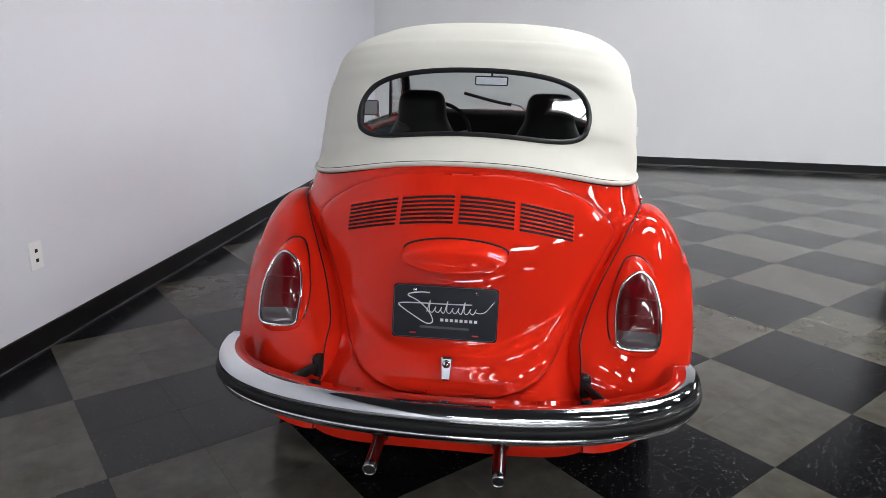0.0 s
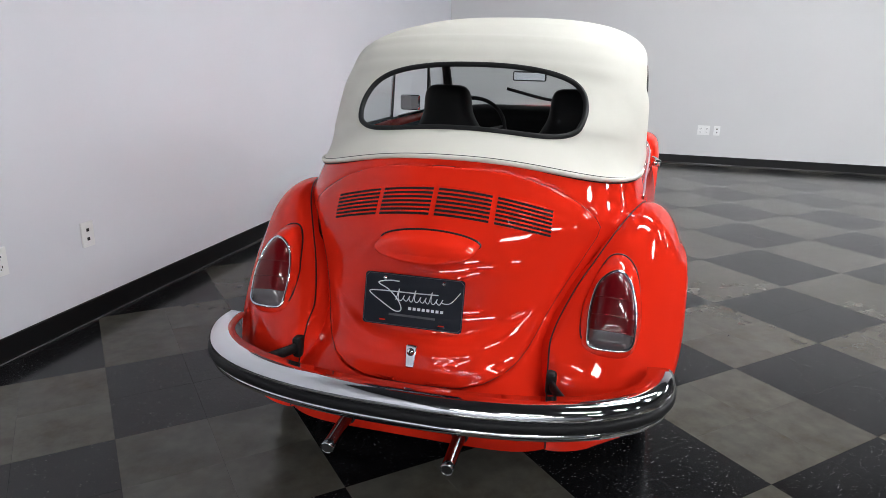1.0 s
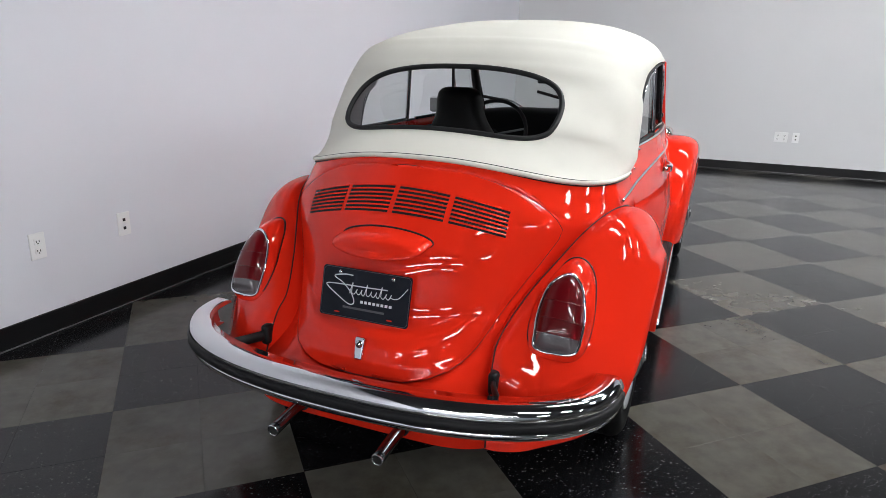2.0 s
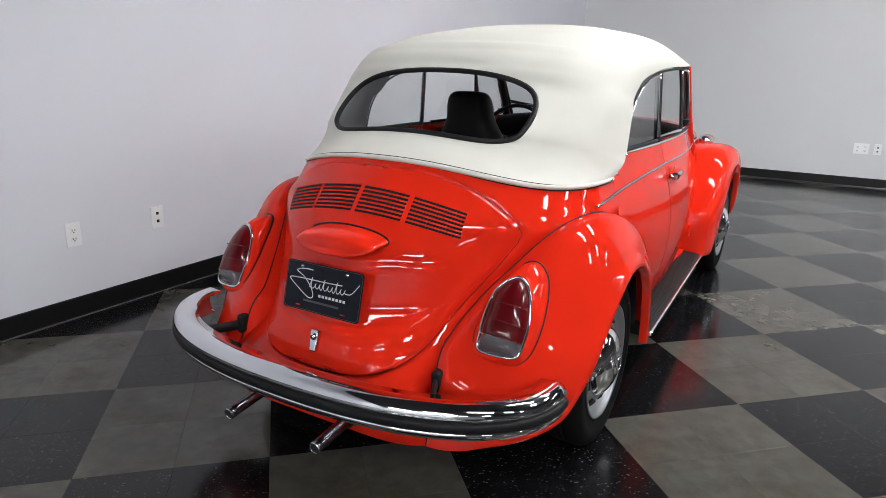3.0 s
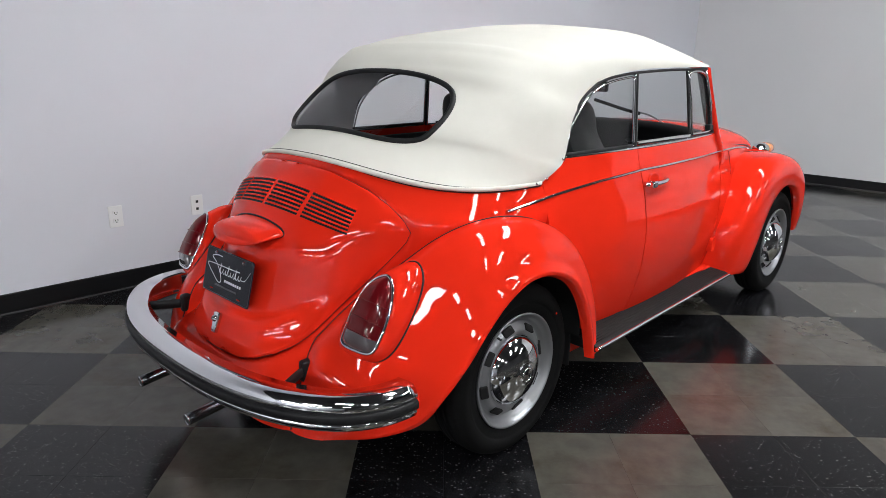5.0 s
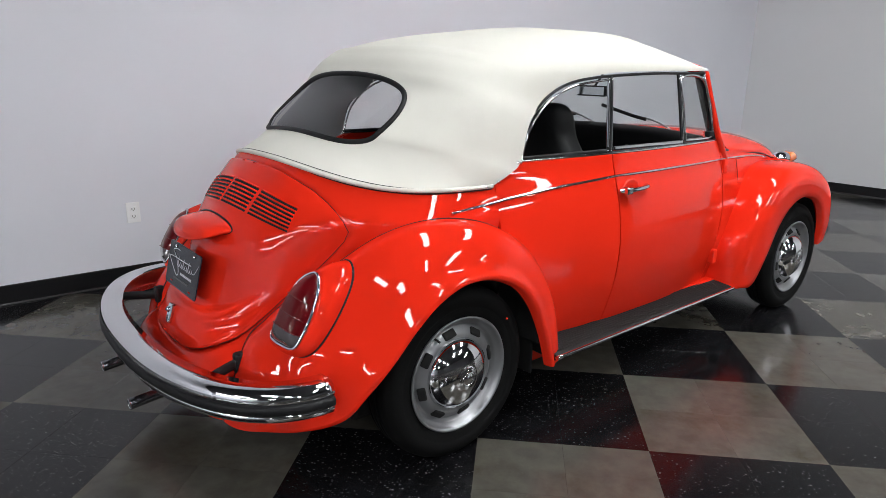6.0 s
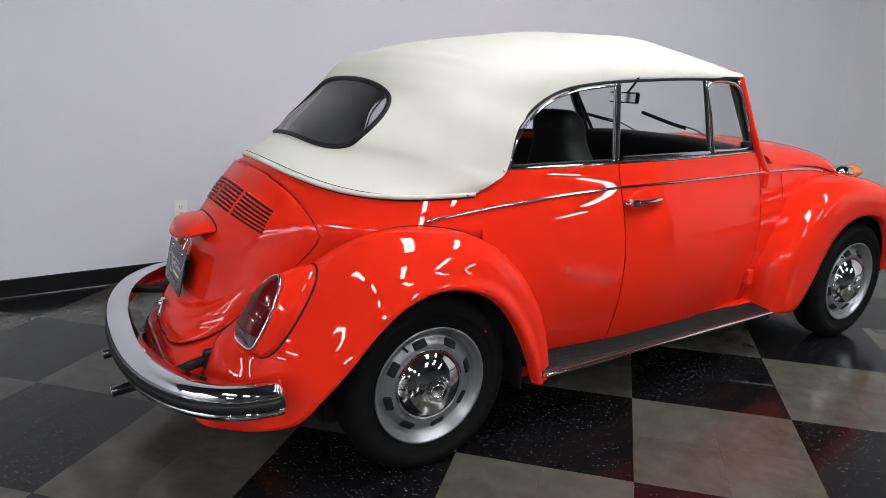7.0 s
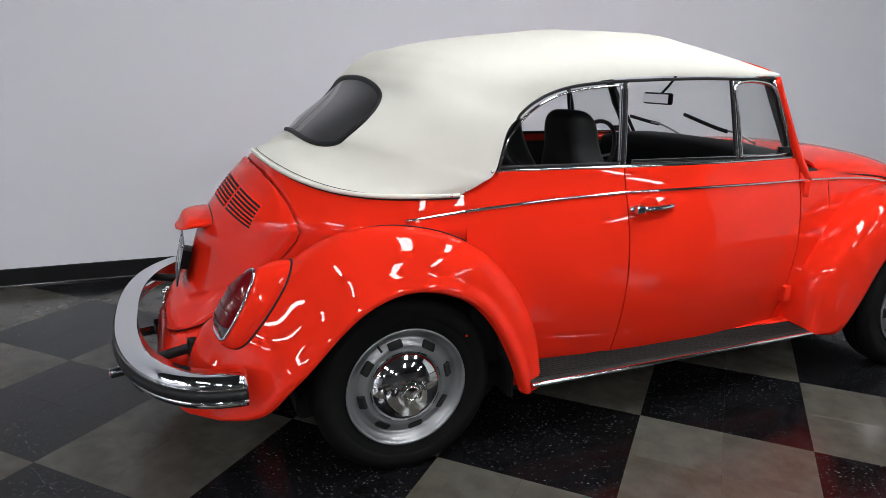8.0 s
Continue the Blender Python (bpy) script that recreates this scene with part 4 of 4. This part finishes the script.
def exhausts():
    for x in (-0.176, 0.164):
        ex = new("exhaust_pipe")
        ex.parent = car
        ex["label"] = "chromed exhaust tailpipe with a dark bore"
        path = spline([(x, -0.50, 0.288), (x, -0.62, 0.284), (x, -0.75, 0.273), (x, -0.872, 0.2585)], 20)
        part("pipe", tube(path, 0.018, 20), DULL_CHROME, ex)
        d = path[-1] - path[-2]
        d /= np.linalg.norm(d)
        part("bore", tube(np.array([path[-1] - d * 0.03, path[-1] + d * 0.0008]), 0.0155, 20), DARK, ex)
        a = np.linspace(0, 2 * np.pi, 24, endpoint=False)
        across = np.cross(d, [1.0, 0, 0])
        lip = path[-1] + 0.0165 * (np.outer(np.cos(a), [1.0, 0, 0]) + np.outer(np.sin(a), across))
        part("rolled_lip", tube(lip, 0.0024, 6, closed=True, up=tuple(d)), CHROME, ex)
        part("clamp", tube(np.array([path[11] - d * 0.008, path[11] + d * 0.016]), 0.024, 16), BLACK, ex)
        part("clamp_bolt", box(x - 0.006, x + 0.006, -0.735, -0.705, 0.296, 0.318, 0.003), BLACK, ex)
    part("muffler", tube(np.array([(-0.42, -0.47, 0.30), (0.42, -0.47, 0.30)]), 0.075, 20), BLACK, car)


def bumper_arms():
    for sg in (1, -1):
        path = np.array([(sg * 0.375, -0.52, 0.408), (sg * 0.40, -0.62, 0.412), (sg * 0.46, -0.735, 0.412)])
        part("bumper_arm", tube(spline(path, 10), 0.008, 8, flat=2.2), BLACK, car)
        part("bumper_grommet", box(sg * 0.395 - 0.015, sg * 0.395 + 0.015, -0.618, -0.55, 0.378, 0.446, 0.010, 3), BLACK, car)


# ---- side details ----
def running_board():
    bd = pair("running_board", car, "ribbed dark rubber running board with chrome edge")
    y = np.linspace(0.475, 1.92, 40)
    prof = np.array([(0.60, 0.268), (0.63, 0.268), (0.70, 0.258), (0.735, 0.250), (0.745, 0.243), (0.745, 0.226), (0.735, 0.222), (0.60, 0.225)])
    taper = np.interp(y, [0.475, 1.92], [1.003, 0.935])
    rise = np.interp(y, [0.475, 1.92], [0.022, 0.002])
    P = np.array([[(px * k, yy, pz + up) for px, pz in prof] for yy, k, up in zip(y, taper, rise)])
    bm = grid(P, close_v=True, smooth=False)
    for k in (0, -1):
        bm.faces.new([bm.verts.new(p) for p in P[k]])
    both("board", weld(bm, 1e-6), MAT_GREY, bd)
    for px in np.linspace(0.645, 0.728, 8):
        pz = np.interp(px, prof[:4, 0], prof[:4, 1])
        both("rib", tube(np.stack([px * taper[::3], y[::3], pz + 0.001 + rise[::3]], -1), 0.0022, 4), MAT_GREY, bd)
    both("edge_trim", tube(np.stack([0.747 * taper, y, 0.235 + rise], -1), 0.0085, 8), CHROME, bd, "chrome edge strip")


def glass_x(y, z):
    """Half width of the side glass."""
    lo = np.interp(y, [0.3, 0.88, 1.2, 1.5, 1.82], [0.598, 0.612, 0.606, 0.585, 0.552])
    hi = np.interp(y, [0.3, 0.87, 1.43, 1.62], [0.594, 0.592, 0.568, 0.556])
    return lo + (hi - lo) * (np.asarray(z) - 0.985) / 0.31


RAIL = spline([(0.37, 0.985), (0.388, 1.052), (0.416, 1.116), (0.478, 1.182), (0.555, 1.227), (0.65, 1.255), (0.77, 1.270), (0.90, 1.279), (1.2, 1.29), (1.43, 1.292), (1.62, 1.296)], 200)


def rail_z(y):
    """Height of the roof rail over the side windows."""
    return np.interp(y, RAIL[:, 0], RAIL[:, 1])


def bar(pts, r, m=12, **k):
    return tube(spline(pts, m), r, 8, **k)


def side_windows():
    def pane(y0, y1, top0=None, lean=(0.0, 0.0)):
        v = np.linspace(0, 1, 20)
        G = []
        for b in np.linspace(0, 1, 10):
            row = []
            for f in v:
                ya = y0 + (y1 - y0) * f
                z = 0.985 + (rail_z(ya) - 0.985) * b
                ya += (lean[0] * (1 - f) + lean[1] * f) * b
                row.append((glass_x(ya, z) - 0.006, ya, z))
            G.append(row)
        for ob in both("side_glass", grid(np.array(G)), GLASS, car, "clear side window glass"):
            ob.visible_shadow = False

    pane(0.375, 0.862)
    pane(1.45, 1.80, lean=(-0.055, -0.19))
    # rail under the roof edge
    y = np.concatenate([RAIL[:100:2, 0], np.linspace(RAIL[100, 0], 1.615, 40)])
    rail = np.stack([glass_x(y, rail_z(y)) + 0.003, y, rail_z(y) + 0.003], -1)
    both("window_rail", tube(rail, 0.0055, 8), BLACK, car, "black rubber rail over the side windows")
    q = y[y < 0.86]
    both("quarter_window_frame", tube(np.stack([glass_x(q, rail_z(q)) + 0.004, q + 0.012, rail_z(q) - 0.010], -1), 0.0045, 6), CHROME, car, "thin chrome frame of the quarter window")
    both("quarter_window_sill", tube(np.array([(glass_x(v, 0.985) - 0.002, v, 0.994) for v in np.linspace(0.38, 0.86, 10)]), 0.007, 6), BLACK, car)
    for yy, mat, r in ((0.862, CHROME, 0.0065), (0.873, BLACK, 0.009), (0.886, CHROME, 0.005)):
        both("window_post", bar([(glass_x(yy, 0.985), yy, 0.985), (glass_x(yy, 1.13), yy - 0.002, 1.13), (glass_x(yy, 1.277), yy - 0.005, 1.278)], r), mat, car, "slim window post")
    for off, mat, r in ((-0.010, BLACK, 0.005), (0.0, CHROME, 0.006), (0.009, BLACK, 0.004)):
        both("vent_post", bar([(glass_x(1.45, 0.985), 1.445 + off, 0.985), (glass_x(1.42, 1.14), 1.415 + off, 1.14), (glass_x(1.42, 1.29), 1.385 + off, 1.292)], r), mat, car, "slim vent window post")
    # vent wing frame
    wing = [(glass_x(1.47, 1.0), 1.464, 1.0), (glass_x(1.70, 1.0), 1.70, 1.0), (glass_x(1.76, 1.03), 1.745, 1.035), (glass_x(1.70, 1.15), 1.685, 1.15), (glass_x(1.60, 1.27), 1.605, 1.27), (glass_x(1.41, 1.275), 1.408, 1.275), (glass_x(1.43, 1.14), 1.434, 1.14)]
    P = np.array(wing)
    P = spline(np.vstack([P, P[:1]]), 70)[:-1]
    both("vent_wing_frame", tube(P, 0.0075, 8, closed=True), CHROME, car, "chrome vent window frame")
    both("vent_latch", box(0.545, 0.575, 1.70, 1.74, 1.005, 1.03, 0.004), BLACK, car)
    # the door glass is wound down: a chrome bar stands in for its bright edge
    both("glass_top_edge", box(0.588, 0.598, 0.93, 1.43, 0.987, 1.004, 0.002), CHROME, car, "bright upper edge of the wound-down glass")
    both("window_seal", tube(np.array([(glass_x(v, 0.985) + 0.006, v, 0.986) for v in np.linspace(0.885, 1.80, 14)]), 0.006, 6), BLACK, car)


def windscreen():
    th = np.linspace(-1, 1, 25)
    lo = np.stack([0.53 * th, 1.84 + 0.08 * (1 - th**2), 0.965 + 0.03 * (1 - th**2)], -1)
    hi = np.stack([0.525 * th, 1.615 + 0.085 * (1 - th**2), 1.30 + 0.06 * (1 - th**2)], -1)
    v = np.linspace(0, 1, 10)[:, None, None]
    ob = part("windscreen_glass", grid(lo[None] * (1 - v) + hi[None] * v), GLASS, car, "clear windscreen")
    ob.visible_shadow = False
    part("windscreen_seal", tube(np.vstack([lo, hi[::-1]]), 0.010, 8, closed=True), BLACK, car)
    part("windscreen_header", tube(hi + np.array([0, -0.005, 0.012]), 0.022, 8), RED, car)
    both("pillar", bar([(0.568, 1.875, 0.885), (0.563, 1.80, 0.99), (0.555, 1.715, 1.14), (0.550, 1.628, 1.298)], 0.020, 20), RED, car, "red windscreen pillar")
    both("pillar_trim", bar([(0.545, 1.785, 0.985), (0.537, 1.70, 1.14), (0.532, 1.61, 1.298)], 0.021, 20), VINYL, car, "black padded inner pillar trim")
    both("drip_trim", bar([(0.568, 1.80, 0.99), (0.562, 1.70, 1.14), (0.556, 1.612, 1.292)], 0.007), CHROME, car)
    # wipers
    for pts in ([(0.20, 1.955, 1.0), (0.14, 1.885, 1.045), (0.0, 1.875, 1.065), (-0.20, 1.868, 1.112)], [(-0.30, 1.945, 1.0), (-0.36, 1.875, 1.045), (-0.46, 1.865, 1.056), (-0.60, 1.84, 1.078)]):
        w = new("wiper")
        w.parent = car
        w["label"] = "black windscreen wiper with a silver arm"
        part("arm", bar(pts[:3], 0.005), STEEL, w)
        part("blade", bar([(0.7 * pts[1][0] + 0.3 * pts[2][0], 1.873, pts[1][2] + 0.004), pts[2], pts[3]], 0.006, flat=1.6), BLACK, w)


def door_handle():
    hd = pair("door_handle", car, "chrome trigger door handle")
    x = side_x(0.97, 0.838)
    both("grip", bar([(x + 0.004, 0.880, 0.840), (x + 0.024, 0.91, 0.841), (x + 0.026, 0.99, 0.841), (x + 0.014, 1.05, 0.842), (x + 0.0, 1.07, 0.842)], 0.0135, 24, flat=0.75), CHROME, hd)
    both("lock_button", box(x + 0.010, x + 0.042, 0.886, 0.924, 0.826, 0.856, 0.007, 3), CHROME, hd)
    a = np.linspace(0, 2 * np.pi, 28, endpoint=False)
    rings = np.array([[(side_x(0.965, 0.85) + o, 0.965 + 0.048 * k * math.cos(t), 0.846 + 0.036 * k * math.sin(t)) for t in a] for k, o in ((1.0, -0.002), (0.97, 0.0022), (0.8, 0.0028), (0.01, 0.003))])
    both("finger_plate", weld(grid(rings, close_v=True), 1e-6), RED, hd, "red painted finger plate")


def cowl_details():
    for z, y, x in ((0.855, 1.835, 0.592), (0.41, 1.775, 0.628)):
        both("hinge", box(x - 0.02, x + 0.012, y - 0.015, y + 0.022, z - 0.035, z + 0.035, 0.005, 2), RED, car, "red painted door hinge")
    # fuel flap on the right side only
    v, w = np.meshgrid(np.linspace(2.01, 2.17, 10), np.linspace(0.755, 0.875, 8), indexing="ij")
    P = np.stack([side_x(v, w) + 0.003, v, w], -1)
    if normals(P)[4, 4, 0] < 0:
        P = P[:, ::-1]
    part("fuel_flap", slab(P, 0.006), RED, car)
    edge = np.vstack([P[:, 0], P[-1, 1:], P[::-1, -1][1:], P[0, ::-1][1:]])
    part("flap_gap", tube(edge[:-1] - [0.003, 0, 0], 0.002, 4, closed=True), DARK, car)


def turn_signal():
    sig = pair("turn_signal", car, "chrome turn signal with an amber lens")
    for name, y0, y1, mat in (("chrome_body", 2.542, 2.62, CHROME), ("amber_lens", 2.62, 2.757, AMBER)):
        rings = []
        for f in np.linspace(0, 1, 12):
            y = y0 + (y1 - y0) * f
            k = max(1 - abs((y - 2.65) / 0.109) ** 2.8, 0.0004) ** (1 / 2.6)
            a = np.linspace(0, 2 * np.pi, 24, endpoint=False)
            rings.append([(0.527 + 0.048 * k * math.cos(t), y, 0.836 + (0.040 if math.sin(t) > 0 else 0.032) * math.sin(t) * k) for t in a])
        bm = grid(np.array(rings), close_v=True)
        for e in (0, -1):
            bm.faces.new([bm.verts.new(p) for p in rings[e]])
        both(name, weld(bm, 1e-6), mat, sig)
    both("foot", box(0.495, 0.56, 2.57, 2.69, 0.79, 0.818, 0.008), BLACK, sig)


def door_mirror():
    m = new("door_mirror")
    m.parent = car
    m["label"] = "chrome door mirror seen through the cabin"
    part("head", box(-0.815, -0.69, 1.60, 1.635, 0.975, 1.068, 0.014, 3), CHROME, m)
    part("mirror_glass", box(-0.808, -0.697, 1.597, 1.601, 0.982, 1.061, 0.001), STEEL, m)
    part("stalk", bar([(-0.59, 1.66, 0.95), (-0.66, 1.65, 0.955), (-0.72, 1.63, 0.985)], 0.008), CHROME, m)


# ---- cabin ----
def seat(x0):
    st = new("front_seat")
    st.parent = car
    st["label"] = "black vinyl high-back bucket seat"

    def cushion(rows, k=28):
        """Rounded sections of (y, z, half width, half depth)."""
        G = []
        a = np.linspace(0, 2 * np.pi, k, endpoint=False)
        for y, z, w, d in rows:
            c, s = np.cos(a), np.sin(a)
            G.append(np.stack([x0 + w * np.sign(c) * np.abs(c) ** 0.55, y + d * np.sign(s) * np.abs(s) ** 0.7, z + 0 * a], -1))
        return weld(grid(np.array(G), close_v=True), 1e-6)

    back = spline([(1.0, 0.40, 0.20, 0.06), (0.985, 0.55, 0.235, 0.065), (0.945, 0.72, 0.24, 0.065), (0.905, 0.86, 0.225, 0.085), (0.875, 0.95, 0.165, 0.085), (0.86, 1.03, 0.122, 0.08), (0.85, 1.10, 0.112, 0.078), (0.842, 1.142, 0.10, 0.062), (0.838, 1.163, 0.07, 0.035), (0.828, 1.167, 0.005, 0.004)], 60)
    part("backrest", cushion(back), VINYL, st)
    base = [(1.22, 0.30, 0.22, 0.22), (1.22, 0.36, 0.235, 0.235), (1.22, 0.43, 0.235, 0.24), (1.22, 0.475, 0.21, 0.21), (1.22, 0.485, 0.01, 0.01)]
    part("cushion", cushion(spline(base, 24)), VINYL, st)


def steering_wheel():
    st = new("steering_wheel")
    st.parent = car
    st["label"] = "thin black steering wheel"
    a = np.linspace(0, 2 * np.pi, 48, endpoint=False)
    c = np.array([-0.31, 1.36, 0.895])
    U = np.array([0, 0.42, 0.907])
    P = c + 0.195 * (np.outer(np.cos(a), [1, 0, 0]) + np.outer(np.sin(a), U))
    part("rim", tube(P, 0.011, 8, closed=True), VINYL, st)
    for t in (0.2, 2.94, 4.71):
        part("spoke", tube(np.array([c + [0, 0.03, -0.01], c + 0.19 * (math.cos(t) * np.array([1, 0, 0]) + math.sin(t) * U)]), 0.007, 6), STEEL, st)
    part("column", tube(np.array([c, c + [0, 0.35, -0.16]]), 0.028, 12), BLACK, st)


def cabin():
    # padded dash
    th = np.linspace(-1, 1, 31)
    prof = [(1.87, 0.97, 0.53), (1.82, 1.008, 0.535), (1.72, 1.022, 0.54), (1.63, 1.015, 0.545), (1.60, 0.995, 0.55), (1.61, 0.94, 0.55), (1.62, 0.80, 0.55), (1.70, 0.70, 0.55)]
    G = np.array([[(w * t, y + 0.05 * (1 - t * t), z - 0.03 * t**4) for t in th] for y, z, w in prof])
    part("dashboard", grid(G), DASH, car, "black padded dashboard")
    part("grab_bar", tube(np.array([(0.18, 1.60, 0.93), (0.20, 1.575, 0.93), (0.40, 1.57, 0.93), (0.42, 1.60, 0.93)]), 0.008, 6), BLACK, car)
    part("cabin_floor", box(-0.55, 0.55, 0.1, 1.95, 0.262, 0.29, 0.01), VINYL, car, "black carpeted cabin floor")
    # dark plates added to black out the red seen through the wheel arches
    both("arch_dark_screen", box(0.42, 0.64, 0.45, 0.462, 0.16, 0.42, 0.003), DARK, car)
    both("arch_dark_screen", box(0.42, 0.62, 2.0, 2.012, 0.16, 0.40, 0.003), DARK, car)
    part("bulkhead", box(-0.55, 0.55, 1.9, 1.96, 0.26, 0.93, 0.01), BLACK, car)
    for y0, y1 in ((0.30, 0.87), (0.885, 1.80)):
        y, z = np.meshgrid(np.linspace(y0, y1, 10), np.linspace(0.28, 0.955, 10), indexing="ij")
        both("door_card", slab(np.stack([side_x(y, z) - 0.05, y, z], -1), 0.012), VINYL, car, "black vinyl door card")
    y = np.linspace(0.885, 1.81, 20)
    both("door_cap", tube(np.stack([side_x(y, 0.985) - 0.035, y, 0 * y + 0.965], -1), 0.022, 8), RED, car, "red painted door top")
    # rear bench and the shelf behind it
    part("rear_bench_back", box(-0.48, 0.48, 0.10, 0.24, 0.42, 0.88, 0.05, 4), VINYL, car, "black vinyl rear bench back")
    part("rear_bench", box(-0.48, 0.48, 0.20, 0.62, 0.30, 0.50, 0.05, 4), VINYL, car, "black vinyl rear bench")
    part("rear_shelf", box(-0.38, 0.38, -0.14, 0.14, 0.86, 0.90, 0.015, 2), VINYL, car)
    # hood bows
    for s in (0.56, 0.72, 0.88):
        x = np.linspace(-0.53, 0.53, 41)
        P = top_at(x, s) - np.array([0, 0, 0.034])
        part("hood_bow", tube(P, 0.012, 8), BLACK, car, "black bow under the soft top")
    # inside mirror and visor
    im = new("inside_mirror")
    im.parent = car
    im["label"] = "black framed inside mirror"
    part("frame", box(-0.11, 0.08, 1.52, 1.545, 1.172, 1.226, 0.010, 3), BLACK, im)
    part("mirror_glass", box(-0.102, 0.072, 1.5165, 1.5195, 1.179, 1.219), CHROME, im)
    part("stem", bar([(-0.015, 1.54, 1.21), (-0.015, 1.60, 1.27), (-0.015, 1.64, 1.325)], 0.006), BLACK, im)


vents()
plate_lamp()
number_plate()
lid_latch()
tail_lamp()
exhausts()
bumper_arms()
running_board()
side_windows()
windscreen()
door_handle()
cowl_details()
turn_signal()
door_mirror()
seat(-0.31)
seat(0.30)
steering_wheel()
cabin()


def hem_studs():
    """Studs that hold the ends of the hem."""
    for x, y, z in ((0.611, 0.213, 0.911), (0.617, 0.262, 0.925), (0.618, 0.352, 0.985)):
        both("hem_stud", lathe_x(0.0055, x, y, z), CHROME, car, "small chrome stud")


hem_studs()


# ---- wall sockets ----
def socket(m, holes):
    s = tagged(new("wall_socket"), "white socket plate on the pale wall", "wall socket")
    s.matrix_basis = m
    part("plate", box(-0.0, 0.008, -0.038, 0.038, -0.061, 0.061, 0.003, 2), PLASTIC, s)
    for dz in (-0.022, 0.022):
        if holes == "duplex":
            part("outlet", box(0.006, 0.0105, -0.017, 0.017, dz - 0.015, dz + 0.015, 0.003, 2), PLASTIC, s)
            for dy in (-0.007, 0.007):
                part("slot", box(0.010, 0.011, dy - 0.0018, dy + 0.0018, dz - 0.004, dz + 0.006), DARK, s)
            part("earth_hole", box(0.010, 0.011, -0.003, 0.003, dz - 0.012, dz - 0.007), DARK, s)
        else:
            part("jack", box(0.006, 0.0105, -0.008, 0.008, dz - 0.008, dz + 0.008, 0.002), BLACK, s)


socket(pose(X0, -0.29, 0.433), "duplex")
socket(pose(X0, 0.19, 0.433), "jacks")
socket(pose(1.50, Y1, 0.445, 0, 0, -90), "duplex")
socket(pose(1.575, Y1, 0.445, 0, 0, -90), "duplex")
socket(pose(1.70, Y1, 0.445, 0, 0, -90), "jacks")
